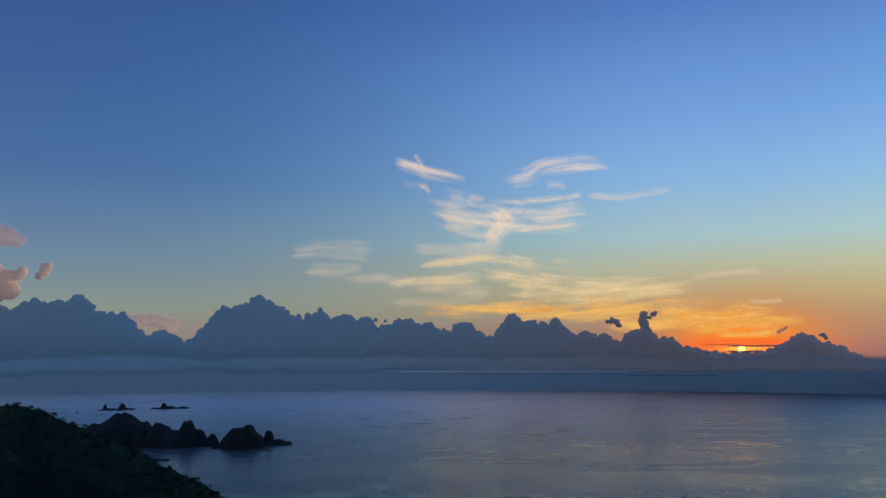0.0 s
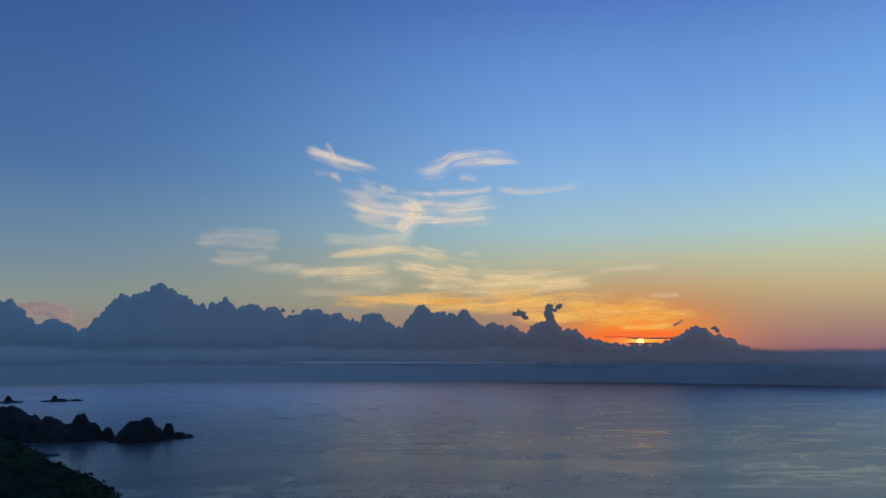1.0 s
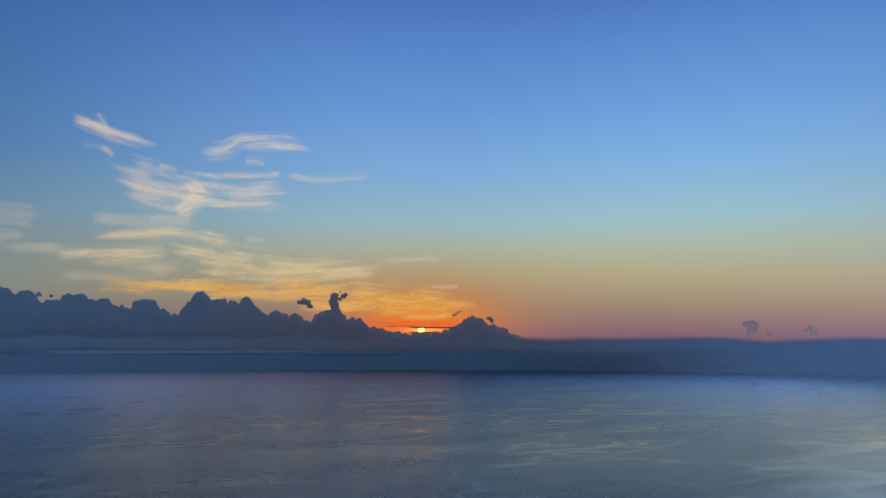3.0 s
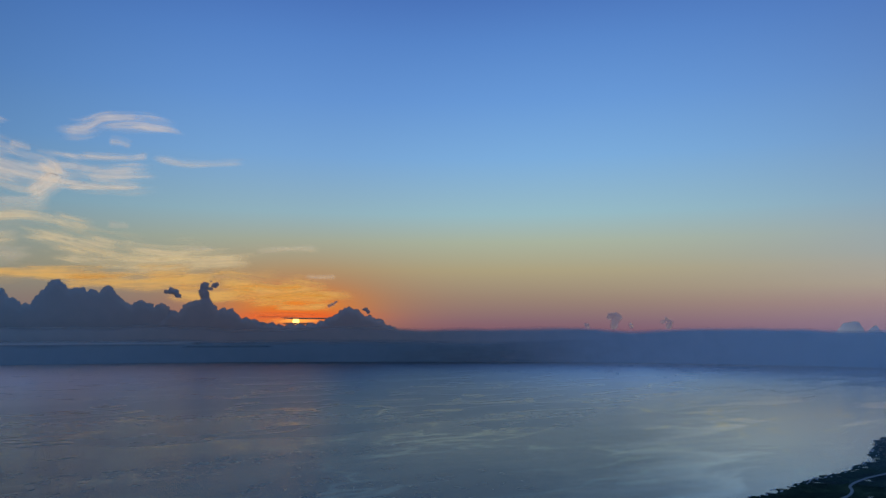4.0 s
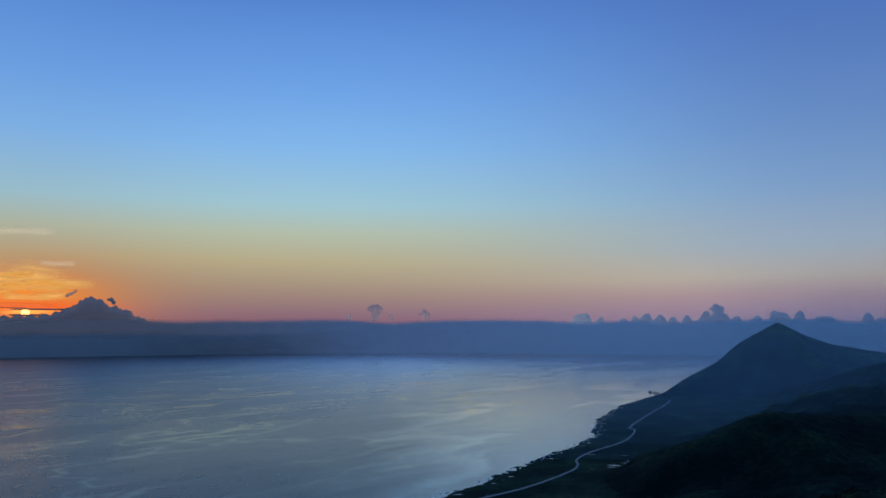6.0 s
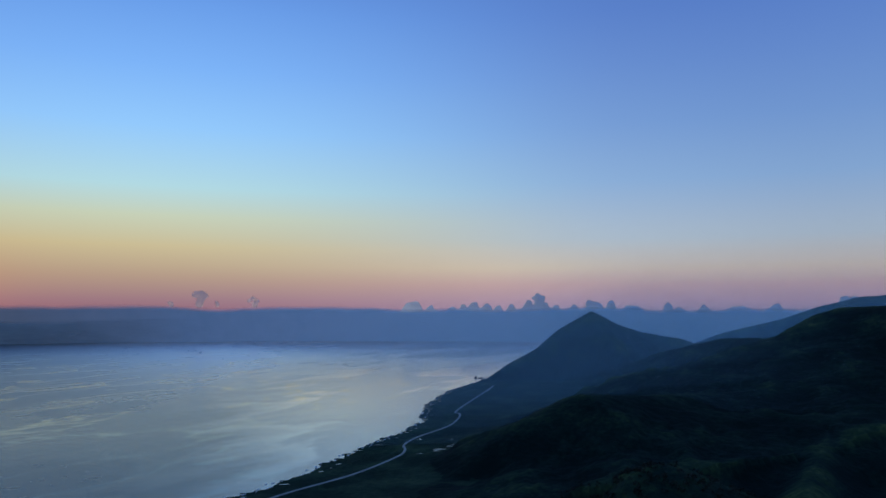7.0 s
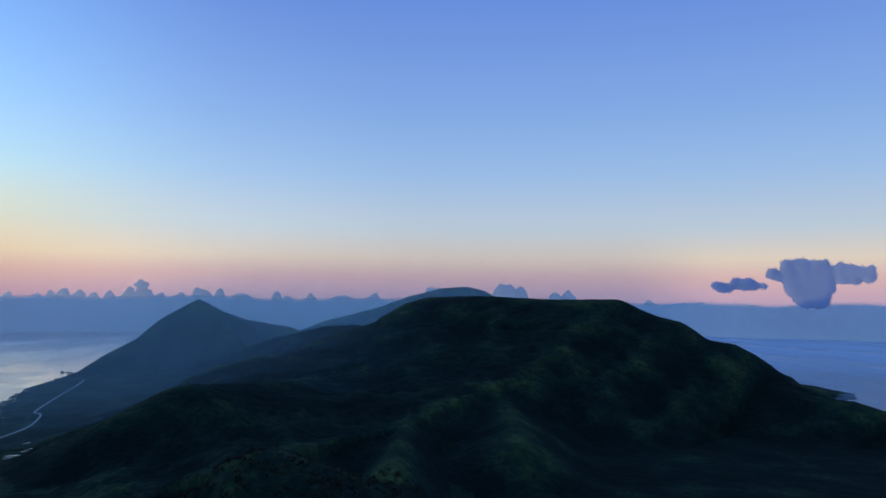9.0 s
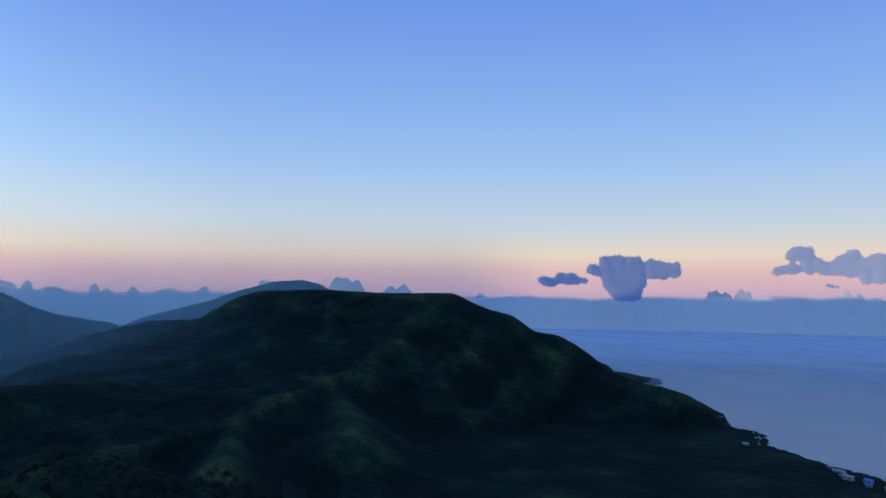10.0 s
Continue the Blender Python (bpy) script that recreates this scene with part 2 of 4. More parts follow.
def cirrus_material(name, colour, dense=0.85, thin=0.44):
    """Ice cloud: fibres drawn out along the veil, feathered at its rims. thin: how much of it is torn open."""
    m, n = material(name)
    sep = n.add("ShaderNodeSeparateXYZ")
    n.put(sep.inputs[0], n.add("ShaderNodeUVMap", uv_map="veil").outputs[0])
    u, v = sep.outputs[0], sep.outputs[1]
    at = n.add("ShaderNodeUVMap", uv_map="size").outputs[0]
    bent = n.add("ShaderNodeVectorMath", operation="MULTIPLY_ADD")
    n.put(bent.inputs[0], n.noise(at, 0.5, 3, 0.55, out=1))
    bent.inputs[1].default_value = (1.2, 0.22, 0)
    n.put(bent.inputs[2], at)
    fibre = n.noise(n.place(bent.outputs[0], (0.22, 2.6, 1.0), 4), 1.0, 3, 0.5)
    patch = n.noise(n.place(bent.outputs[0], (0.5, 1.2, 1.0)), 0.7, 2, 0.5)
    du = n.math("ABSOLUTE", n.math("MULTIPLY_ADD", u, 2.0, -1.0))
    dv = n.math("ABSOLUTE", n.math("MULTIPLY_ADD", v, 2.0, -1.0))
    body = n.math("MULTIPLY", n.span(du, 1.0, 0.55, smooth=True), n.span(dv, 1.0, 0.0, smooth=True))
    f = n.math("ADD", n.math("MULTIPLY", fibre, 0.55), n.math("MULTIPLY", patch, 0.45))
    f = n.math("ADD", f, n.math("MULTIPLY_ADD", body, 0.3, -0.15))
    a = n.math("MULTIPLY", n.span(f, thin, thin + 0.36, smooth=True), n.math("MULTIPLY", n.span(body, 0.0, 0.45, smooth=True), dense))
    lit = n.add("ShaderNodeBsdfTranslucent")
    lit.inputs[0].default_value = colour
    grain = n.add("ShaderNodeBsdfDiffuse")
    grain.inputs[0].default_value = colour
    both = n.add("ShaderNodeMixShader")
    for s, val in zip(both.inputs, (0.15, lit.outputs[0], grain.outputs[0])):
        n.put(s, val)
    mix = n.add("ShaderNodeMixShader")
    for s, val in zip(mix.inputs, (a, n.add("ShaderNodeBsdfTransparent").outputs[0], both.outputs[0])):
        n.put(s, val)
    n.surface(mix.outputs[0])
    return m


def glow_material(name, colour, strength):
    m, n = material(name)
    e = n.add("ShaderNodeEmission")
    e.inputs[0].default_value, e.inputs[1].default_value = colour, strength
    n.surface(e.outputs[0])
    return m


SEA = sea_material()
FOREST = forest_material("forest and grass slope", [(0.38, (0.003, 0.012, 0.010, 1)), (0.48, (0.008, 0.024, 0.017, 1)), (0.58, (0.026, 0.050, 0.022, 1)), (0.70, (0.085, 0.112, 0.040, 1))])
# Coastal grass, its colour lifted to stand in for haze over the plain.
MEADOW = forest_material("rough coastal grass with painted haze", [(0.38, (0.010, 0.025, 0.016, 1)), (0.48, (0.024, 0.050, 0.028, 1)), (0.58, (0.046, 0.078, 0.038, 1)), (0.70, (0.105, 0.125, 0.060, 1))])
LAYER = {"rag": 0.3, "grain": (1.0, 1.0, 7.0), "size": 0.004}
# Dawn light on bank and layer is painted into their colour by heading.
CLOUD = cloud_material("cloud vapour with painted dawn tint", 0.03, dawn_tint=True)
# Pink of the low sun is put into this veil's tint.
PINK_VEIL = cloud_material("cloud veil with painted pink sunlight", 0.6, (1.0, 0.70, 0.66), rag=1.2, size=0.03, most=0.5)
DUSK_LAYER = cloud_material("cloud layer with painted dawn tint", 0.0, dawn_tint=True, **LAYER)
# Part of the pink sunlight here is painted through the tint.
SUNLIT_CLOUD = cloud_material("cloud vapour with painted pink sunlight", 0.75, (1.0, 0.78, 0.72))
# Brighter cloud copy for the south; its dawn light is partly painted in.
THIN_CLOUD = cloud_material("thin cloud vapour with painted tint", 0.22, (0.92, 0.88, 0.94), most=0.85)
PALE_LAYER = cloud_material("pale mist layer", 0.0, (0.98, 0.86, 0.80), **LAYER)
DARK_LAYER = cloud_material("dark cloud layer", 0.0, (0.50, 0.54, 0.55), **LAYER)
# Violet-blue of shade and haze is put into this tint.
VIOLET_CLOUD = cloud_material("cloud vapour with painted violet haze", 0.2, (0.54, 0.62, 0.86), rag=1.3, size=0.035, most=0.95)
MAUVE_CLOUD = cloud_material("faint mauve cloud vapour", 0.03, (0.94, 0.70, 0.68), rag=1.0, most=0.6)
CIRRUS = cirrus_material("ice cloud veil", (1.0, 0.97, 0.88, 1), 0.7, 0.44)
FAINT_CIRRUS = cirrus_material("faint ice cloud veil", (1.0, 0.95, 0.80, 1), 0.33, 0.42)
# Gold and red sunlight on the next three veils is painted into their colour.
PALE_GOLD = cirrus_material("ice cloud veil painted pale dawn gold", (1.0, 0.90, 0.60, 1), 0.7, 0.44)
GOLD_CIRRUS = cirrus_material("ice cloud veil painted dawn gold", (1.0, 0.66, 0.22, 1), 0.9, 0.40)
RED_CIRRUS = cirrus_material("ice cloud veil with painted red dawn light", (1.0, 0.26, 0.08, 1), 0.8, 0.45)
BLUE_SHEEN = far_sheen_material("painted blue sheen on the water", (0.60, 0.68, 0.84, 1))
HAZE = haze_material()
FAR_HAZE = haze_material("painted haze behind the massif", 0.8, 0.1)
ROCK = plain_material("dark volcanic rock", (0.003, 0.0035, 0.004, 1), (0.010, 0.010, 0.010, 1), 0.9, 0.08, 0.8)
ASPHALT = plain_material("worn concrete road", (0.24, 0.236, 0.22, 1), (0.38, 0.37, 0.34, 1), 0.8, 0.2, 0.1)
FOAM = plain_material("sea foam", (0.6, 0.62, 0.63, 1), (0.85, 0.86, 0.86, 1), 0.6, 0.5, 0.3)
POOL = plain_material("still pool water", (0.02, 0.035, 0.045, 1), (0.03, 0.045, 0.05, 1), 0.06, 0.05, 0.0)
WALL = plain_material("painted concrete wall", (0.28, 0.28, 0.27, 1), (0.42, 0.41, 0.39, 1), 0.8, 0.6, 0.1)
BLUE = plain_material("blue sheet metal roof", (0.02, 0.16, 0.50, 1), (0.04, 0.24, 0.62, 1), 0.5, 0.6, 0.1)
GREY = plain_material("grey sheet metal roof", (0.3, 0.31, 0.32, 1), (0.5, 0.51, 0.52, 1), 0.5, 0.6, 0.1)
GLASS = plain_material("dark window glass", (0.02, 0.025, 0.03, 1), (0.03, 0.035, 0.04, 1), 0.1, 0.5, 0.0)
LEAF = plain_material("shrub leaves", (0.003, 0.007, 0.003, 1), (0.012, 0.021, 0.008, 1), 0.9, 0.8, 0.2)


# ---- mesh helpers ----
def mesh_object(name, verts, faces, mat, smooth=True):
    me = bpy.data.meshes.new(name)
    verts, faces = np.asarray(verts, dtype=np.float32), np.asarray(faces, dtype=np.int32)
    k = faces.shape[1]
    me.vertices.add(len(verts))
    me.vertices.foreach_set("co", verts.ravel())
    me.loops.add(faces.size)
    me.loops.foreach_set("vertex_index", faces.ravel())
    me.polygons.add(len(faces))
    me.polygons.foreach_set("loop_start", np.arange(0, faces.size, k, dtype=np.int32))
    me.update(calc_edges=True)
    me.polygons.foreach_set("use_smooth", np.full(len(faces), smooth))
    me.materials.append(mat)
    return new(name, me)


def part(name, bm, mat, parent, label=""):
    me = bpy.data.meshes.new(name)
    bm.to_mesh(me)
    bm.free()
    me.materials.append(mat)
    ob = new(name, me)
    ob.parent = parent
    return tagged(ob, label)


def box(bm, cx, cy, cz, sx, sy, sz):
    bmesh.ops.create_cube(bm, size=1, matrix=Matrix.LocRotScale((cx, cy, cz), None, (sx, sy, sz)))


PERM = np.random.RandomState(7).permutation(512)
GRAD = np.random.RandomState(8).uniform(0, 2 * math.pi, 512)


def perlin(x, y):
    """Gradient noise on arrays, about -0.7 to 0.7."""
    xi, yi = np.floor(x).astype(int), np.floor(y).astype(int)
    xf, yf = x - xi, y - yi

    def corner(i, j):
        a = GRAD[PERM[(PERM[(xi + i) % 512] + yi + j) % 512]]
        return np.cos(a) * (xf - i) + np.sin(a) * (yf - j)
    u, v = xf ** 3 * (xf * (xf * 6 - 15) + 10), yf ** 3 * (yf * (yf * 6 - 15) + 10)
    top = corner(0, 0) * (1 - u) + corner(1, 0) * u
    low = corner(0, 1) * (1 - u) + corner(1, 1) * u
    return top * (1 - v) + low * v


def fractal(x, y, size, octaves=5, rough=0.5):
    total, amp = np.zeros_like(x), 1.0
    for k in range(octaves):
        total += amp * perlin(x / size * 2 ** k + 17.3 * k, y / size * 2 ** k + 5.1 * k)
        amp *= rough
    return total


def blur(f, width):
    """Box blur over an array, twice each way."""
    for axis in (0, 1, 0, 1):
        pad = [(0, 0), (0, 0)]
        pad[axis] = (width + 1, width)
        c = np.cumsum(np.pad(f, pad, mode="edge"), axis)
        n = f.shape[axis]
        f = (np.take(c, np.arange(2 * width + 1, 2 * width + 1 + n), axis) - np.take(c, np.arange(n), axis)) / (2 * width + 1)
    return f


def along(points, x, y):
    """Distance from a polyline, its height at the nearest point, and how far along it that is."""
    best, height, run = np.full(x.shape, 1e9), np.zeros_like(x), np.zeros_like(x)
    done = 0.0
    for (ax, ay, az), (bx, by, bz) in zip(points, points[1:]):
        dx, dy = bx - ax, by - ay
        l2 = dx * dx + dy * dy
        f = np.clip(((x - ax) * dx + (y - ay) * dy) / l2, 0, 1)
        dist = np.hypot(x - ax - f * dx, y - ay - f * dy)
        near = dist < best
        best = np.where(near, dist, best)
        height = np.where(near, az + f * (bz - az), height)
        run = np.where(near, done + f * math.sqrt(l2), run)
        done += math.sqrt(l2)
    return best, height, run


# ---- sea ----
def build_sea():
    rings = [0, 150, 400, 800, 1400, 2200, 3200, 4200, 5200, 6500]
    bm = bmesh.new()
    last = None
    for r in rings:
        if r == 0:
            row = [bm.verts.new((0, 0, 0))]
        else:
            row = [bm.verts.new((r * math.cos(k * math.pi / 48), r * math.sin(k * math.pi / 48), 0)) for k in range(96)]
        if last:
            for k in range(96):
                if len(last) == 1:
                    bm.faces.new((last[0], row[k], row[(k + 1) % 96]))
                else:
                    bm.faces.new((last[k], row[k], row[(k + 1) % 96], last[(k + 1) % 96]))
        last = row
    me = bpy.data.meshes.new("sea")
    bm.to_mesh(me)
    bm.free()
    me.materials.append(SEA)
    tagged(new("sea", me), "calm grey-blue sea with slick streaks at dawn", "water", kind="structure")


build_sea()

# ---- the island's land ----
RIDGES = {
    "home": [(-420, -190, 110.0), (-150, -60, 168.0), (0, 0, 176.3), (-60, 50, 176.0), (-104, 60, 175.9)],
    "saddle": [(0, 0, 176.3), (150, 10, 128.0), (300, 50, 92.0), (402, 100, 72.0)],
    "peak": [(1749, 742, 11.8), (1796, 707, 45.1), (1860, 648, 86.1), (1906, 605, 134.4), (1977, 541, 180.1), (2021, 493, 149.7), (2064, 439, 126.4), (2105, 322, 105.5), (2148, 226, 57.2)],
    "far": [(2532, 378, 70.7), (2544, 285, 109.6), (2558, 94, 160.1), (2560, 0, 195.4), (2558, -107, 224.9), (2552, -201, 233.0), (2557, -260, 220.6), (2558, -337, 178.0), (2552, -496, 109.9)],
    "massif": [(1827, 289, 94.0), (1770, 192, 119.9), (1716, 114, 124.2), (1619, 59, 118.6), (1560, 25, 127.0), (1500, -21, 161.0), (1469, -41, 187.7), (1412, -148, 190.9), (1348, -245, 185.4), (1259, -361, 185.8), (1243, -380, 173.9), (1218, -410, 158.9), (1192, -439, 150.3), (1163, -472, 123.6), (1140, -500, 118.6), (1118, -524, 103.8), (1094, -550, 79.2), (1077, -563, 63.6)],
    "southlow": [(1070, -522, 67.6), (1023, -567, 53.0), (984, -596, 51.6), (952, -618, 43.7), (940, -627, 35.2), (908, -638, 10.3)],
    "spur": [(1429, -62, 138.1), (1339, -44, 109.4), (1150, -30, 76.6), (950, -12, 59.5), (760, 4, 44.7), (620, 14, 42.8)],
    "rib_a": [(1716, 114, 122.0), (1600, 122, 98.0), (1450, 130, 70.0), (1300, 136, 48.0)],
    "rib_b": [(1640, 68, 118.0), (1520, 60, 92.0), (1380, 40, 62.0), (1240, 44, 42.0)],
    "rib_c": [(1440, -95, 186.0), (1330, -105, 140.0), (1150, -128, 92.0), (940, -120, 60.0), (720, -104, 46.0)],
    "shoulder": [(692, 330, 10.8), (736, 313, 36.9), (775, 296, 55.4), (804, 277, 64.1), (846, 243, 84.0), (930, 193, 77.1), (1094, 113, 70.1), (1348, 71, 78.9)],
    "knoll": [(402, 123, 61.5), (416, 109, 74.9), (419, 96, 88.8), (433, 79, 94.5), (445, 70, 90.3), (468, 47, 76.9), (520, 15, 53.4)],
    "left": [(-104, 60, 175.9), (-135, 161, 171.0), (-106, 193, 166.0), (-93, 194, 161.2), (-76, 190, 155.3), (-62, 190, 149.0), (-55, 187, 144.6), (-40, 186, 130.6)],
    "cape": [(1715, -693, 16.1), (1618, -789, 14.2), (1572, -836, 9.1), (1510, -865, 6.8), (1449, -870, 0.4)],
}
SLOPES = {"home": (0.62, 6), "saddle": (0.5, 10), "peak": (0.6, 14), "far": (0.45, 25), "massif": (0.46, 30), 
          "southlow": (0.5, 15), "spur": (0.72, 5), "rib_a": (0.62, 5), "rib_b": (0.62, 5), "rib_c": (0.6, 13), "shoulder": (0.42, 20), "knoll": (0.5, 14), "left": (0.75, 5), "cape": (0.25, 40)}
SHORE = [(-150, 480), (0, 420), (200, 430), (380, 470), (560, 509), (684, 510), (813, 536), (961, 556), (1093, 584), (1190, 640), (1296, 681),
         (1527, 752), (1763, 778), (1950, 800), (2150, 760), (2500, 600), (2880, 350), (2900, -300), (2400, -760), (1800, -860), (1640, -915),
         (1500, -905), (1420, -866), (1390, -810), (1250, -760), (1020, -700), (921, -668), (880, -690), (843, -668), (801, -634), (732, -637),
         (618, -632), (350, -640), (0, -600), (-450, -520), (-820, -100), (-800, 450), (-420, 640)]


ROAD = [(380, 430), (480, 456), (585, 455), (681, 445), (786, 452), (830, 466), (860, 484), (920, 497), (1028, 503), (1110, 525), (1158, 545), (1172, 560),
        (1238, 580), (1340, 606), (1436, 630), (1540, 655), (1640, 684)]


def inland(x, y):
    """Distance from the shore, negative in the sea."""
    ring = SHORE + SHORE[:1]
    dist, _, _ = along([(px, py, 0) for px, py in ring], x, y)
    inside = np.zeros(x.shape, bool)
    for (ax, ay), (bx, by) in zip(ring, ring[1:]):
        if ay != by:
            cross = ((ay > y) != (by > y)) & (x < (bx - ax) * (y - ay) / (by - ay) + ax)
            inside ^= cross
    return np.where(inside, dist, -dist)


def relief(x, y):
    """Height of the land, and which ridge it belongs to (-1: the coastal plain)."""
    shore = inland(x, y) + 14 * fractal(x, y, 60, 4, 0.6)
    plain = np.where(shore > 0, 1.2 * np.tanh(shore / 6) + 6.5 * (1 - np.exp(-np.maximum(shore, 0) / 110)), -2 + 0.1 * np.maximum(shore, -20))
    plain = plain + np.where((shore > -4) & (shore < 45), 1.3 * np.maximum(perlin(x / 9, y / 9) + perlin(x / 4, y / 4) * 0.6, -0.3), 0)
    # the road's bed
    bed, _, _ = along([(px, py, 0) for px, py in ROAD], x, y)
    level = np.clip(1.6 - bed / 9, 0, 1)
    plain = plain * (1 - level) + 5.6 * level
    height, owner = plain.copy(), np.full(x.shape, -1)
    gully = 1 - np.abs(fractal(x * 0.5 + y * 0.2, y - x * 0.08, 120, 5, 0.52)) * 2.2
    lumps = fractal(x, y, 38, 4, 0.55)
    for k, (name, points) in enumerate(RIDGES.items()):
        slope, soft = SLOPES[name]
        dist, crest, run = along(points, x, y)
        far_off = np.clip(dist / 120, 0, 1)
        drop = slope * (np.sqrt(dist ** 2 + soft ** 2) - soft)
        if name == "massif":  # steep above, running out in long lower slopes
            drop = np.where(drop > 60, 60 + 105 * (1 - np.exp(-(drop - 60) / 150)), drop)
        h = crest - drop
        h += far_off * ((10 if name == "massif" else 4 if name == "spur" else 12) * (gully - 0.55) + 3.5 * lumps) + (1 - far_off) * 0.9 * lumps
        if name == "massif":
            back = np.where(y > 0, np.clip((shore - 70) / 240, 0, 1), np.clip((shore - 8) / 90, 0, 1))
            h = plain + (h - plain) * back - 25 * (1 - back)
        h = np.where(shore > -6, h, -9)
        owner = np.where(h > height, k, owner)
        # feet run out gently into the plain and into each other
        near = np.clip(1 - np.abs(h - height) / 16, 0, 1) ** 2 * np.clip(shore / 40, 0, 1) * np.clip(dist / 60, 0, 1)
        height = np.maximum(height, h) + 4 * near
    # tree crowns
    wood = np.clip((height - 9) / 12, 0, 1)
    height = height + wood * (1.1 * perlin(x / 7.0, y / 7.0) + 0.8 * perlin(x / 3.3, y / 3.3))
    return height, owner


def spaced(*spans):
    return np.unique(np.concatenate([np.arange(a, b + 0.01, s) for a, b, s in spans]))


HILLS = {"coastal_plain": ("low dark green coastal plain with reef edge", (-1,)),
         "southern_plain": ("dark wooded plain behind the shore village", (-1,)),
         "lookout_hill": ("steep dark shrub-covered hill below the lookout", ("home", "saddle", "left")),
         "wooded_knoll": ("low wooded knoll of dark green forest", ("knoll",)),
         "wooded_shoulder": ("dark wooded ridge sloping down to the plain", ("shoulder",)),
         "massif": ("broad flat-topped forest mountain with furrowed slopes", ("massif", "spur", "rib_a", "rib_b", "rib_c")),
         "southern_ridge": ("low wooded ridge ending at the sea", ("southlow",)),
         "pointed_hill": ("pointed green hill rising above the coast", ("peak",)),
         "distant_hill": ("hazy rounded hill behind the massif", ("far",)),
         "far_cape": ("flat grassy cape reaching into the sea", ("cape",))}


def build_land():
    xs = spaced((-900, -250, 15), (-250, 560, 2.5), (560, 2000, 5), (2000, 2960, 8))
    ys = spaced((-1000, -300, 6), (-300, 150, 5), (150, 260, 2.5), (260, 950, 5))
    x, y = np.meshgrid(xs, ys)
    z, owner = relief(x, y)
    names = list(RIDGES)
    ny, nx = x.shape
    crest = ((z - blur(z, 7)) / 7.0).ravel()  # grass and painted skylight on the ribs, darker forest in the gullies
    verts = np.stack((x, y, z), -1).reshape(-1, 3)
    i = np.arange(ny - 1)[:, None] * nx + np.arange(nx - 1)[None, :]
    quads = np.stack((i, i + 1, i + nx + 1, i + nx), -1).reshape(-1, 4)
    who = owner[:-1, :-1].ravel()
    top = np.maximum.reduce([z[:-1, :-1], z[1:, :-1], z[:-1, 1:], z[1:, 1:]]).ravel()
    for name, (label, members) in HILLS.items():
        ids = [m if m == -1 else names.index(m) for m in members]
        keep = np.isin(who, ids) & (top > -1.5)
        if members == (-1,):
            keep &= (verts[quads[:, 0], 1] < -60) == (name == "southern_plain")
        f = quads[keep]
        used, local = np.unique(f, return_inverse=True)
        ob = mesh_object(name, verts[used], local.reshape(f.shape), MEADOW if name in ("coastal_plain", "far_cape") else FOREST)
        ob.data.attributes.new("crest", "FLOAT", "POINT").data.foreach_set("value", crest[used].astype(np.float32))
        tagged(ob, label, "ground" if name.endswith("plain") else "hill", kind="structure")


build_land()


def ground(px, py):
    h, _ = relief(np.array([float(px)]), np.array([float(py)]))
    return float(h[0])


# ---- rocks in the sea ----
def sea_rock(name, label, az, dist, bumps, spread, seed, category="sea rock"):
    """A craggy rock: bumps are (offset across, offset away, height, radius), in metres."""
    across = Vector((math.cos(radians(az)), -math.sin(radians(az))))
    away = Vector((math.sin(radians(az)), math.cos(radians(az))))
    step = max(1.2, spread / 55)
    u, v = np.meshgrid(np.arange(-spread, spread, step), np.arange(-spread * 0.9, spread * 0.9, step))
    h = np.full(u.shape, -6.0)
    rough = fractal(u + seed * 91, v, 26, 5, 0.6)
    for bu, bv, bh, br in bumps:
        r = np.hypot(u - bu, (v - bv) * 0.8) / br * (1 + 0.35 * rough)
        h = np.maximum(h, (bh + 3) * np.clip(1.15 - r ** 1.6, -1, 1) - 3)
    h = h + np.where(h > -2, 0.16 * np.maximum(h + 4, 0) * rough, 0)
    cx, cy = dist * away
    verts = np.stack((cx + u * across.x + v * away.x, cy + u * across.y + v * away.y, h), -1).reshape(-1, 3)
    ny, nx = u.shape
    i = np.arange(ny - 1)[:, None] * nx + np.arange(nx - 1)[None, :]
    quads = np.stack((i, i + 1, i + nx + 1, i + nx), -1).reshape(-1, 4)
    quads = quads[h.ravel()[quads].max(1) > -2.5]
    used, local = np.unique(quads, return_inverse=True)
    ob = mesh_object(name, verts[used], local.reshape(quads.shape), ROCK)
    return tagged(ob, label, category)


sea_rock("rocky_headland", "long jagged dark rock headland in calm sea", -20.6, 1720,
         [(-66, 60, 61, 62), (-30, 30, 45, 50), (10, 0, 43, 40), (64, -30, 50, 27), (88, -30, 32, 20), (114, -40, 22, 17), (40, -20, 30, 45),
          (-110, 60, 42, 60), (-150, 80, 28, 60)], 240, 1)
sea_rock("stack_rock", "rounded dark sea stack with steep sides", -14.75, 1630, [(-8, 0, 37, 36), (14, 2, 41, 30), (-26, 0, 22, 22)], 76, 2)
sea_rock("stack_rock", "small pointed dark sea stack with low tail", -12.8, 1660, [(0, 0, 31, 14), (-6, 0, 14, 20), (22, 0, 11, 20), (40, 0, 6, 14)], 80, 3)
sea_rock("rock_islet", "far low islet with two rock pinnacles", -23.2, 2970, [(20, 0, 21, 15), (-36, 0, 19, 9), (-20, 0, 4.5, 45), (30, 0, 5, 45)], 120, 4)
sea_rock("rock_islet", "far low islet with a central knob", -19.6, 2960, [(-26, 0, 20, 14), (-10, 0, 9, 36), (40, 0, 6, 30), (-50, 0, 4, 30)], 110, 5)
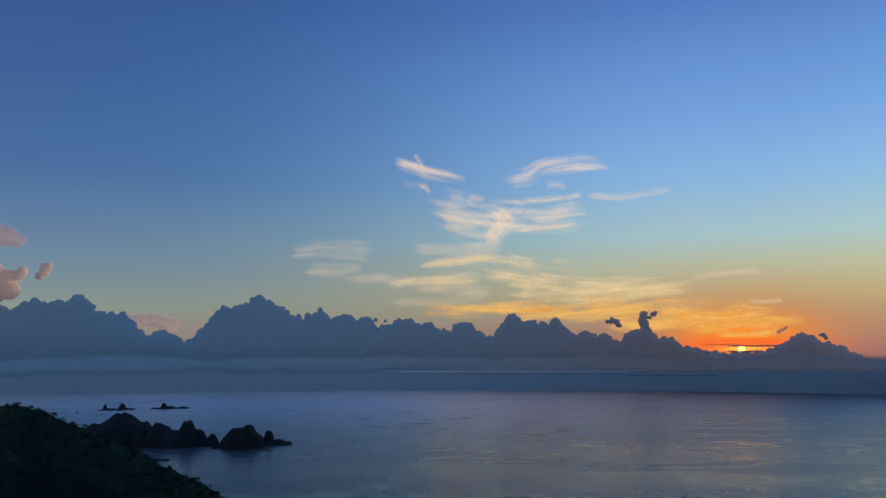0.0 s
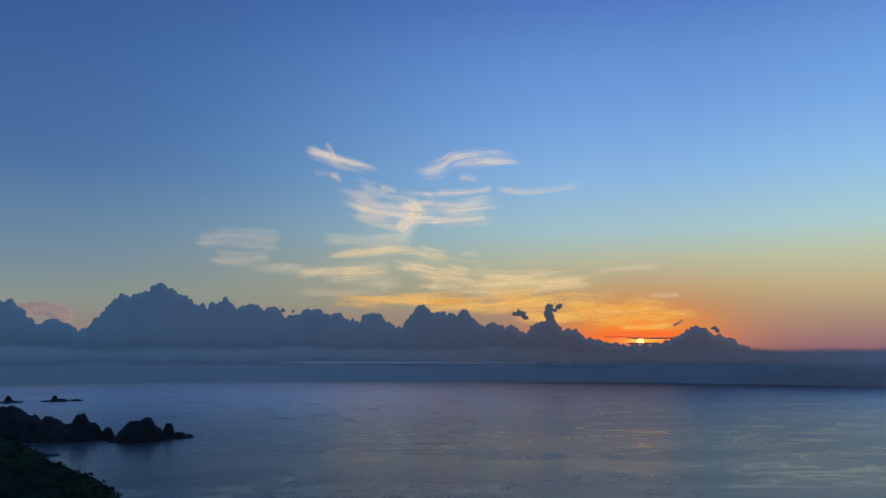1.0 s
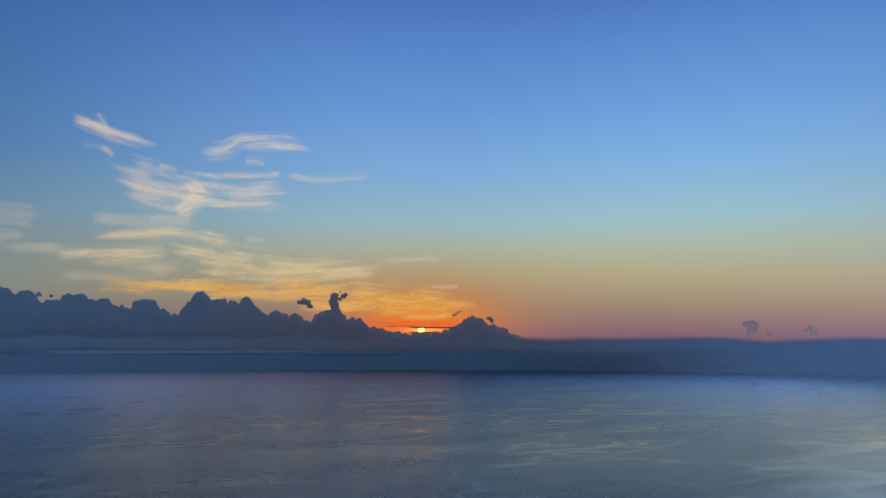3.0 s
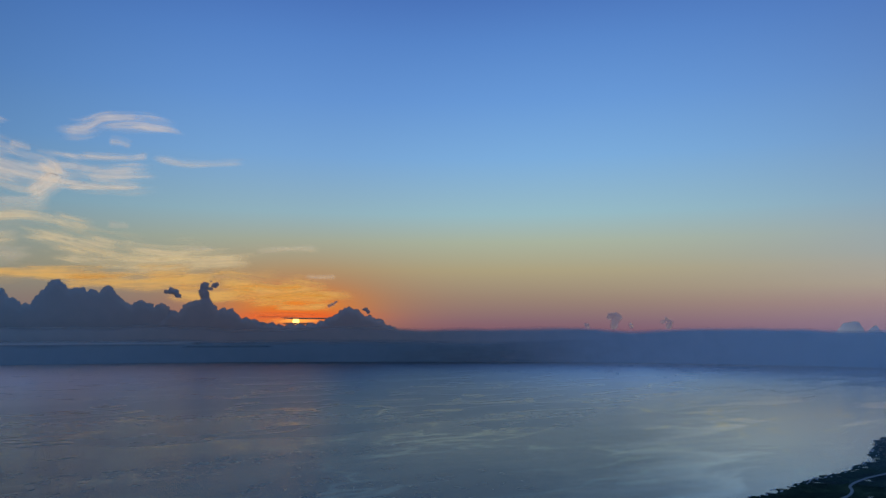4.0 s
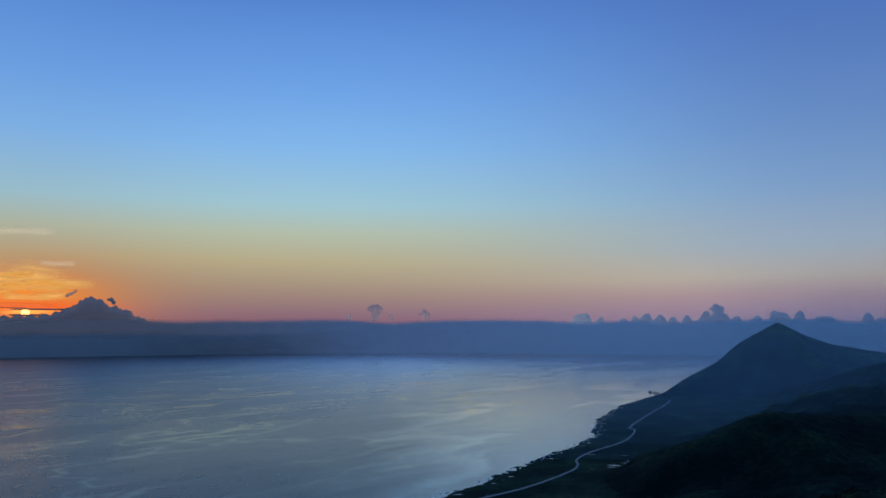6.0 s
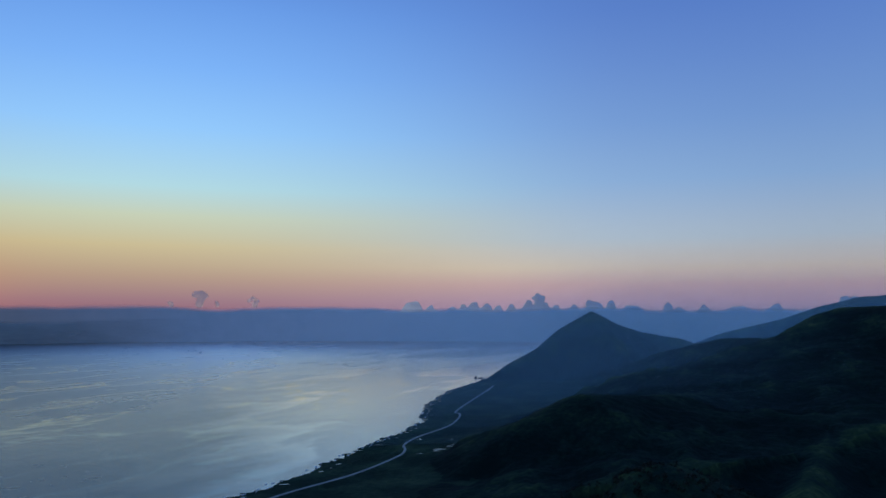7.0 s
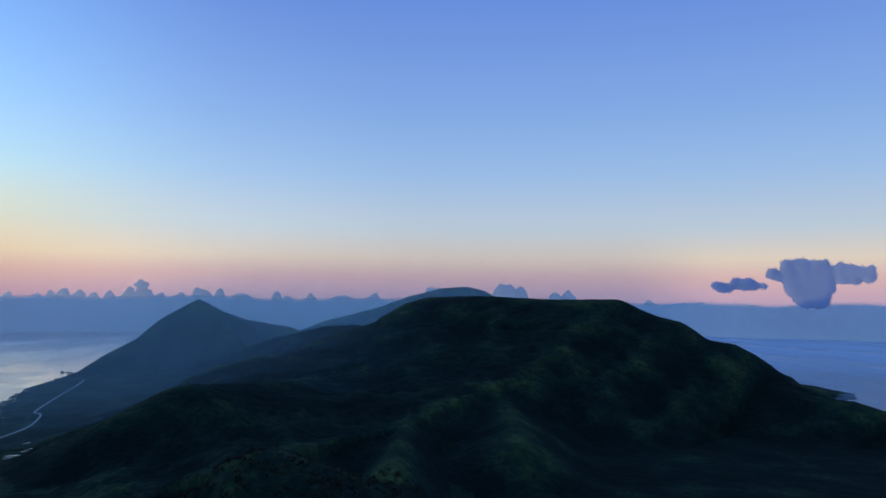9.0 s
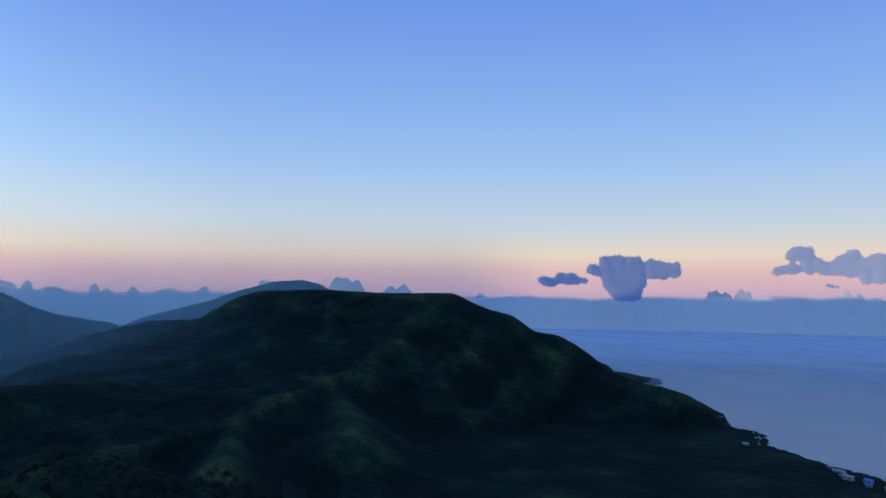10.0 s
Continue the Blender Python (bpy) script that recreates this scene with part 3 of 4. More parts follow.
sea_rock("reef_rock", "flat dark reef rock awash in calm water", -20.4, 1461, [(0, 0, 3.5, 16), (-22, 0, 2, 20), (15, 0, 2.2, 12)], 60, 6)
sea_rock("reef_rock", "small far dark rock above the water", -27.0, 2820, [(0, 0, 6, 12)], 40, 7)
sea_rock("reef_rock", "tiny far dark rock above the water", -25.6, 2820, [(0, 0, 4, 6)], 30, 8)
sea_rock("reef_rock", "dark reef rock off the pointed hill", 66.0, 2030, [(0, 0, 4.5, 6), (14, -8, 2.5, 12)], 40, 9)


# ---- clouds ----
def cloud(name, label, dist, mat, heaps=(), lobes=(), base=-2.6, seed=0, puff=8.5, rim=4.0, step=2.0, fat=5.0, grow=1.35, slope=1.5):
    """A cloud as one closed billowing body. heaps: (heading, height angle of the top, half width in degrees) of mounds that stand on
    the base; lobes: (heading, height angle, size in metres) of parts adrift. puff: how far its billows swell out; slope: of the
    heaps' sides."""
    metre = dist * math.pi / 180
    z0 = EYE + dist * math.tan(radians(base))
    mounds = [(a * metre, w * metre, EYE + dist * math.tan(radians(e)) - z0) for a, e, w in heaps]
    balls = [(a * metre, EYE + dist * math.tan(radians(e)), grow * r) for a, e, r in lobes]
    every = [(cu, z0, w, h) for cu, w, h in mounds] + [(cu, cz, r, r) for cu, cz, r in balls]
    pad = rim * 2 + puff * 1.5 + 4
    u = np.arange(min(c - w * 1.1 - 60 * (h > 60) for c, _, w, h in every) - pad, max(c + w * 1.1 + 60 * (h > 60) for c, _, w, h in every) + pad, step)
    bottom = min(z0 if mounds else 1e9, min((cz - r for _, cz, r in balls), default=1e9) - pad)
    z = np.arange(bottom, max(cz + h for _, cz, _, h in every) + pad, step)
    uu, zz = np.meshgrid(u, z)
    blend = max(2.0, 0.45 * puff)
    total = np.full(uu.shape, 1e-9)
    for cu, w, h in mounds:
        cap = 0.8 * (w + 0.3 * puff)
        drop = slope * (np.hypot(uu - cu, cap) - cap)
        f = np.clip((z0 + h - 0.3 * puff - zz - drop) / np.hypot(1.0, slope * (uu - cu) / np.hypot(uu - cu, cap)), -60, 60)
        total += np.exp(np.clip(f / blend, -40, 12))
    for cu, cz, r in balls:
        total += np.exp(np.clip((r - np.hypot(uu - cu, (zz - cz) * 1.1)) / blend, -40, 12))
    field = blend * np.log(total)
    # an uneven outline first, then cauliflower billows on it: large ones, and small ones on those
    su, sz = uu + 331.0 * seed, zz + 57.0 * seed
    su, sz = su + 9 * perlin(su / 37, sz / 37), sz + 9 * perlin(su / 41 + 9, sz / 41)
    for size, amp in ((62.0, 0.7), (31.0, 0.7)):
        field = field + puff * amp * (2.6 * np.abs(perlin(su / size, sz / size)) - 0.62)
    rng = np.random.RandomState(seed)
    for big, small, crowd in ((2.3 * puff, 0.9 * puff, 1.0), (1.1 * puff, 0.4 * puff, 1.0), (0.5 * puff, 0.25 * puff, 0.8)):
        full = field > 0
        rim_k, rim_i = np.nonzero(full & ~(np.roll(full, -1, 0) & np.roll(full, 1, 1) & np.roll(full, -1, 1)))
        down, across = np.gradient(field)
        for pick in rng.randint(0, max(len(rim_k), 1), int(crowd * len(rim_k) * step / (big + small))):
            r = rng.uniform(small, big)
            gu, gz = across[rim_k[pick], rim_i[pick]], down[rim_k[pick], rim_i[pick]]
            inward = rng.uniform(0.15, 0.6) * r / max(math.hypot(gu, gz), 1e-3)
            cu, cz = u[rim_i[pick]] + gu * inward, z[rim_k[pick]] + gz * inward
            i0, i1 = np.searchsorted(u, (cu - r, cu + r))
            k0, k1 = np.searchsorted(z, (cz - r, cz + r))
            if i1 > i0 and k1 > k0:
                ball = r - np.hypot(uu[k0:k1, i0:i1] - cu, zz[k0:k1, i0:i1] - cz)
                field[k0:k1, i0:i1] = np.maximum(field[k0:k1, i0:i1], ball)
    mask = (field > 0).astype(float)
    soft = max(1, round(rim * 0.7 / step))
    dense = (blur(mask, soft) - 0.15) * 1.3
    body = blur(mask, max(3, round(14 / step)))
    thick = mask * fat * (np.clip(2 * body - 0.9, 0, 1.1) + 0.07 * blur(np.clip(field, 0, 26), 4)) + 0.05
    thick = blur(thick, 2)
    shells = []
    for side in (-1, 5):
        a, r = uu / dist, dist + side * thick
        shells.append(np.stack((r * np.sin(a), r * np.cos(a), zz), -1).reshape(-1, 3))
    ny, nx = uu.shape
    i = np.arange(ny - 1)[:, None] * nx + np.arange(nx - 1)[None, :]
    front = np.stack((i, i + 1, i + nx + 1, i + nx), -1).reshape(-1, 4)
    front = front[dense.ravel()[front].max(1) > -0.3]
    if mounds:
        front = front[zz.ravel()[front[:, 0]] > -6]
    quads = np.concatenate((front, front[:, ::-1] + nx * ny))
    used, local = np.unique(quads, return_inverse=True)
    ob = mesh_object(name, np.concatenate(shells)[used], local.reshape(quads.shape), mat)
    ob.data.attributes.new("vapour", "FLOAT", "POINT").data.foreach_set("value", np.tile(dense.ravel(), 2)[used].astype(np.float32))
    return tagged(ob, label, "cloud")


cloud("cumulus_bank", "wide blue-grey cumulus bank low over the horizon", 4600, CLOUD,
      [(-39, 3.5, 4.5), (-34, 3.9, 3.0), (-31.1, 3.7, 1.9), (-28.7, 3.95, 1.7), (-27.2, 4.0, 1.0), (-26.1, 4.45, 0.45), (-25.75, 4.25, 0.4), (-24.8, 3.4, 0.9),
       (-23.9, 3.3, 0.7), (-23.25, 3.25, 0.3), (-22.6, 2.5, 0.9), (-20.5, 2.0, 2.4), (-17.5, 1.9, 2.2), (-29, 3.2, 7.0)], seed=3)
cloud("cumulus_bank", "tall blue-grey cumulus with pink-edged domes", 4590, CLOUD,
      [(-17.05, 2.83, 0.2), (-15.1, 3.95, 1.85), (-16.2, 3.85, 0.65), (-13.8, 4.75, 0.5), (-14.05, 4.45, 0.7), (-13.15, 4.35, 0.55), (-12.45, 3.97, 0.65), (-11.3, 3.2, 1.65),
       (-9.3, 3.7, 0.7), (-9.9, 3.42, 0.75), (-7.6, 3.35, 1.7), (-5.9, 3.1, 0.85), (-4.4, 2.6, 1.3), (-11.0, 2.9, 6.4)], [(-5.1, 2.98, 7), (-4.4, 2.88, 8)], seed=4)
cloud("cumulus_bank", "long grey cumulus bank with knobbly domes", 4580, CLOUD,
      [(-4.2, 2.6, 1.3), (-2.75, 3.1, 1.2), (-3.4, 3.0, 0.5), (-1.2, 2.75, 1.05), (-0.1, 2.3, 1.05), (1.65, 2.9, 0.75), (1.15, 2.6, 0.45), (2.4, 2.25, 0.7), (3.7, 1.8, 1.2),
       (5.37, 3.5, 0.35), (5.2, 3.2, 0.6), (5.5, 3.0, 0.9), (6.6, 2.97, 0.85), (7.6, 2.8, 0.85), (8.47, 3.15, 0.26), (9.1, 2.32, 1.3), (10.8, 2.02, 1.8), (12.05, 1.97, 0.5), (-1.0, 2.0, 4.4), (7.5, 1.9, 5.2)], seed=5)
cloud("cumulus_tower", "dark ragged cumulus tower beside the sun", 4570, CLOUD,
      [(12.9, 1.45, 0.45), (14.55, 2.25, 0.85), (14.0, 2.1, 0.35), (15.0, 2.45, 0.55), (16.3, 1.7, 0.33), (16.85, 1.57, 0.55), (17.8, 0.95, 0.9), (18.6, 0.85, 0.55), (19.8, 0.6, 1.0), (21.3, 0.2, 1.4), (13.6, 1.2, 2.2), (16.2, 1.25, 2.2)],
      [(14.84, 2.85, 16), (15.0, 2.6, 20), (14.97, 3.22, 19), (15.45, 3.05, 9), (15.62, 3.3, 11), (15.8, 3.42, 8), (15.42, 3.58, 5)], seed=6, puff=5.0, rim=4.0)
cloud("cumulus_bank", "dark rounded cumulus beside the sun", 4600, CLOUD,
      [(22.9, 0.6, 0.9), (24.4, 1.15, 1.1), (25.5, 1.83, 0.65), (25.05, 1.6, 0.45), (26.1, 1.6, 0.36), (27.0, 1.18, 1.05), (27.8, 0.94, 0.5), (28.6, 0.45, 0.8)], seed=7, puff=5.0, rim=4.0)
cloud("cloud_scrap", "small dark cloud scrap beside the sun", 4500, CLOUD, (), [(12.4, 2.78, 9), (12.75, 2.86, 13), (13.0, 2.76, 13), (13.22, 2.5, 11)], seed=8, puff=4.0, rim=4.0, step=1.5)
cloud("cloud_scrap", "tiny dark cloud scrap above the rounded cumulus", 4500, CLOUD, (), [(26.62, 1.66, 6), (26.8, 1.64, 8), (26.95, 1.47, 9)], seed=9, puff=4.0, rim=4.0, step=1.5)
cloud("cloud_scrap", "faint glowing cloud curl above the rounded cumulus", 4500, MAUVE_CLOUD, (), [(24.05, 1.9, 6), (24.3, 2.02, 7), (24.55, 2.18, 7)], seed=10, puff=2.5, rim=8.0, step=1.5)
cloud("cumulus_cloud", "small pink sunlit cumulus cloud", 4400, SUNLIT_CLOUD, (),
      [(-30.45, 5.35, 28), (-31.4, 5.6, 40), (-29.8, 5.5, 20), (-30.3, 4.6, 34), (-31.2, 4.4, 40), (-29.5, 5.85, 14)], seed=15, rim=9.0, puff=4.0, grow=1.6)
cloud("cloud_scrap", "small pink sunlit cloud curl", 4400, SUNLIT_CLOUD, (), [(-28.45, 5.55, 13), (-28.25, 5.82, 14), (-28.1, 6.15, 16), (-27.9, 6.3, 8)], seed=16, rim=6.0, puff=4.0, grow=1.6)
cloud("cloud_scrap", "faint pink sunlit cloud patch", 4400, PINK_VEIL, (), [(-30.7, 8.1, 34), (-31.6, 8.2, 40), (-30.0, 7.9, 24)], seed=17, rim=26.0, puff=4.0, grow=1.6)
cloud("cloud_scrap", "faint pink cloud patch behind the cumulus bank", 4630, PINK_VEIL, (), [(-22.4, 2.5, 30), (-21.8, 2.72, 24), (-21.2, 2.78, 24), (-20.6, 2.6, 26), (-20.0, 2.35, 30)], seed=18, rim=24.0, puff=4.0, grow=1.6)
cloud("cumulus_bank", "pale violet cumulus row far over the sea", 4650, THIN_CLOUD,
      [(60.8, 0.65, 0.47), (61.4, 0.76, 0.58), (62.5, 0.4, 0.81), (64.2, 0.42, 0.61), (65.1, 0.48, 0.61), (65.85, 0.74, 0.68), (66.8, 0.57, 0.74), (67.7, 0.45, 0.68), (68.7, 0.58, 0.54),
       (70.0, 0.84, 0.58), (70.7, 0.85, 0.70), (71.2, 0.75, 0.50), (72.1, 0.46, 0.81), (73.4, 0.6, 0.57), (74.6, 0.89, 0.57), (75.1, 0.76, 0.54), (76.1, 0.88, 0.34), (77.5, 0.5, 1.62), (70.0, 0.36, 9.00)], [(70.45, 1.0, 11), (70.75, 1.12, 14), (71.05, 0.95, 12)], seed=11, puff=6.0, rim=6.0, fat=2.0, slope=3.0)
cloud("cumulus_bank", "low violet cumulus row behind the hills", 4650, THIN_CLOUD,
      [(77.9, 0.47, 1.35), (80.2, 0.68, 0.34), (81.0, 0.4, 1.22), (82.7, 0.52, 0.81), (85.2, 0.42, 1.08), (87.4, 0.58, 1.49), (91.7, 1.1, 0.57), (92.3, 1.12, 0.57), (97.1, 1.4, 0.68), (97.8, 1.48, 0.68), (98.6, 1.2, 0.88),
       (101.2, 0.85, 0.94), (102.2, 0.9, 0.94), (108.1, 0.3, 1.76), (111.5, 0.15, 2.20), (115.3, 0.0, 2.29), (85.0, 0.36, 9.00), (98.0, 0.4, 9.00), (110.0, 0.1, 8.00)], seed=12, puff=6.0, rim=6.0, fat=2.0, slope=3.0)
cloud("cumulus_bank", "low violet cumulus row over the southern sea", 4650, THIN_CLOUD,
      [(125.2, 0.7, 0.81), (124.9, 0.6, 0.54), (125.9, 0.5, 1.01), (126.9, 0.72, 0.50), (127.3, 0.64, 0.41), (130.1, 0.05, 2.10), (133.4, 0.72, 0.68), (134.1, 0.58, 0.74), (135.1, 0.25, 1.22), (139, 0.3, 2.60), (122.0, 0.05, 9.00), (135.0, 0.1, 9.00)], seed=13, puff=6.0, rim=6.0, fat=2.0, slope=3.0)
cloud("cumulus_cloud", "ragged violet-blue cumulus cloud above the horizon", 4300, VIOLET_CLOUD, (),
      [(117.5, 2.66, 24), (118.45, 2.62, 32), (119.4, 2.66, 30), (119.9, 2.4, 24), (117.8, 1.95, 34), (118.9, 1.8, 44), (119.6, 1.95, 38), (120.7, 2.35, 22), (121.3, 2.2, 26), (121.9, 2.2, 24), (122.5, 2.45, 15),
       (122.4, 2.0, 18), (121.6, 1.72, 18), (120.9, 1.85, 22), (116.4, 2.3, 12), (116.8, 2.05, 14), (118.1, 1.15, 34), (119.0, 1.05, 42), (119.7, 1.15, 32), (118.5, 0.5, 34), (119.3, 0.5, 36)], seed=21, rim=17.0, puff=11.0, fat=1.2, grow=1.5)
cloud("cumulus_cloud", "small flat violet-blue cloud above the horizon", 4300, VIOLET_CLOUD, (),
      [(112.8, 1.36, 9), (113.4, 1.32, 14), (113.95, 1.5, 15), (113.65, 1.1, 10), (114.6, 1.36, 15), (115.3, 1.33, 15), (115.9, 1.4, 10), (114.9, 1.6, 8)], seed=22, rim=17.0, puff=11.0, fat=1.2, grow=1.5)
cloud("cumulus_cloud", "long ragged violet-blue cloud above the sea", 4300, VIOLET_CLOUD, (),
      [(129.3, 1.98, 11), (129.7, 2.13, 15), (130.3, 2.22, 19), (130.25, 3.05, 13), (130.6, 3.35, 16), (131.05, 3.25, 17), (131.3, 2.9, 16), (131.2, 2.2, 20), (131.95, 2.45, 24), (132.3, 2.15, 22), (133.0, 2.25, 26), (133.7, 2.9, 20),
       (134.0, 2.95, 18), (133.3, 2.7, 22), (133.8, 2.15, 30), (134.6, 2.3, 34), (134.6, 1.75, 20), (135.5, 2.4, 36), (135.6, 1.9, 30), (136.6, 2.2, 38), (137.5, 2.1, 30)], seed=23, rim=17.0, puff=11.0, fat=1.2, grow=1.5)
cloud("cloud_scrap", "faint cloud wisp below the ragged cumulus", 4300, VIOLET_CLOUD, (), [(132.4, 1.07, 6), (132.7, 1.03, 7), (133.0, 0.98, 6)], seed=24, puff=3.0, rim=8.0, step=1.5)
cloud("cumulus_cloud", "faint small cumulus above the sea haze", 4640, MAUVE_CLOUD, (), [(45.2, 1.15, 14), (45.6, 1.2, 16), (45.9, 1.05, 13), (45.6, 0.8, 15), (45.5, 0.45, 18)], seed=25, puff=3.5, rim=11.0)
cloud("cloud_scrap", "faint cloud tuft above the sea haze", 4640, MAUVE_CLOUD, (), [(49.0, 0.72, 8), (49.25, 0.92, 9), (49.55, 0.7, 9), (49.4, 0.42, 14)], seed=26, puff=3.5, rim=10.0)
cloud("cloud_scrap", "small faint cloud tuft above the sea haze", 4640, MAUVE_CLOUD, (), [(43.5, 0.5, 8), (43.6, 0.35, 9)], seed=27, puff=3.5, rim=9.0)
cloud("cloud_scrap", "small faint cloud tuft above the sea haze", 4640, MAUVE_CLOUD, (), [(46.7, 0.6, 7), (46.75, 0.42, 9)], seed=28, puff=3.5, rim=9.0)


def stratus(name, label, a0, a1, low, high, dist, seed, mat=None, rim=0.12, taper=0.42):
    """A long low layer of cloud and sea mist, rounded in section, with a wavy soft top."""
    n, m = max(int((a1 - a0) * 4), 60), 28
    a = np.linspace(a0, a1, n)
    wave = fractal(a * 1.0 + seed * 13, a * 0 + seed, 7, 2, 0.5)
    top = high + 0.06 * (high - low) * wave
    ends = np.clip(np.minimum(a - a0, a1 - a) / ((a1 - a0) * taper), 0, 1)
    rows, vapour = [], []
    for k in range(m):
        q = math.pi / 2 + k / (m - 1) * math.pi
        e = 0.5 * (low + high) + 0.5 * (high - low) * math.sin(q) * (1 + 0.12 * wave * (math.sin(q) > 0))
        r = dist + 6 * math.sin(2 * q) * math.cos(q) ** 2
        z = EYE + dist * np.tan(np.radians(e))
        vapour.append(np.minimum(np.minimum((top - e) / rim, (e - low) / rim) - 0.45, 1.9 * ends - 0.4))
        rows.append(np.stack((r * np.sin(np.radians(a)), r * np.cos(np.radians(a)), z), -1))
    verts = np.concatenate(rows)
    k, i = np.meshgrid(np.arange(m - 1), np.arange(n - 1), indexing="ij")
    quads = np.stack((k * n + i, k * n + i + 1, (k + 1) * n + i + 1, (k + 1) * n + i), -1).reshape(-1, 4)
    ob = mesh_object(name, verts, quads, mat or CLOUD)
    ob.data.attributes.new("vapour", "FLOAT", "POINT").data.foreach_set("value", np.concatenate(vapour).astype(np.float32))
    return tagged(ob, label, "cloud")


stratus("stratus_layer", "long blue-grey cloud layer resting on the horizon", -60, 230, -4.9, 0.66, 4485, 1, DUSK_LAYER, 0.6, 0.1)
# Added dark sheet that paints the bank's darkening towards the horizon.
stratus("stratus_layer", "dark veil added to shade the foot of the cloud bank", -75, 60, -3.6, -0.1, 4460, 2, DARK_LAYER, 0.9)
stratus("stratus_layer", "pale thin mist streak under the cumulus bank", -9, 19, -1.2, -0.62, 4440, 3, PALE_LAYER, 0.24)
stratus("stratus_layer", "thin dark cloud streak low under the sun", 12.5, 21.0, -1.3, -0.98, 4430, 6, DARK_LAYER, 0.14)
stratus("stratus_layer", "thin dark cloud streak across the sun", 20.2, 23.0, 0.46, 0.64, 4600, 3, DUSK_LAYER, 0.03)
stratus("stratus_layer", "thin dark cloud streak above the sun", 18.4, 22.2, 0.99, 1.08, 4600, 6, DUSK_LAYER, 0.03)
stratus("stratus_layer", "thin dark cloud wedge beside the sun", 19.8, 25.4, 0.86, 1.02, 4600, 7, DUSK_LAYER, 0.03)


def far_sheen_sheet(label, a0, a1, mat):
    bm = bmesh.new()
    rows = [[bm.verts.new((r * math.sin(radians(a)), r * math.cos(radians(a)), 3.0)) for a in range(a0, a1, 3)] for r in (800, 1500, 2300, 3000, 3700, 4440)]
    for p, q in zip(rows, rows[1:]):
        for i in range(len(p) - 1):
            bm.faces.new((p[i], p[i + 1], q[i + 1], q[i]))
    tagged(part("painted_sheen", bm, mat, None), label, "mist", kind="stuff")


# Added sheet: puts blue sky brightness onto the darker southern water.
far_sheen_sheet("added blue sheet painting sky sheen on the southern water", 96, 168, BLUE_SHEEN)
cloud("cumulus_bank", "low ragged dark cloud below the sun", 4595, CLOUD,
      [(17.6, 0.8, 0.8), (19.2, 0.66, 0.8), (20.4, 0.5, 0.7), (21.2, 0.54, 0.6), (21.9, 0.6, 0.6), (22.7, 0.62, 0.7), (23.6, 0.8, 0.8)], seed=29, puff=4.0, rim=4.0)


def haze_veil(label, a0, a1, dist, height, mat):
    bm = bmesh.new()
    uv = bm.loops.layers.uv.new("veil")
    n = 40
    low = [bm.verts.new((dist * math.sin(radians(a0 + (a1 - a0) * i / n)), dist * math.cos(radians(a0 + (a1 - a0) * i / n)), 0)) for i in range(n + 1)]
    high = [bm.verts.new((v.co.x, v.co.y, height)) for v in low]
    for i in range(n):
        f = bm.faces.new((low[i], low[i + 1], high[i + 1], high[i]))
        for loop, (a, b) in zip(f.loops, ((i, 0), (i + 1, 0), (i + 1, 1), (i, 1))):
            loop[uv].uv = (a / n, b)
    tagged(part("painted_haze", bm, mat, None), label, "haze", kind="stuff")


# Added tinted sheets, one behind another, imitate the haze of distance.
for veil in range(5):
    haze_veil("added blue sheet imitating haze over the land", 52 + 2 * veil, 96, 1000 + 140 * veil, 270, HAZE)
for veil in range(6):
    haze_veil("added blue sheet imitating haze behind the broad mountain", 64 + 2 * veil, 114, 1850 + 110 * veil, 420, FAR_HAZE)


def build_sun():
    bm = bmesh.new()
    bmesh.ops.create_uvsphere(bm, u_segments=32, v_segments=16, radius=21)
    ob = part("sun_disc", bm, glow_material("sunlight", (1.0, 0.44, 0.08, 1), 6.0), None)
    ob.location = far(SUN_AZ, SUN_EL - 0.03, 4880)
    tagged(ob, "glowing orange rising sun behind cloud streaks", "sun", kind="structure")


build_sun()


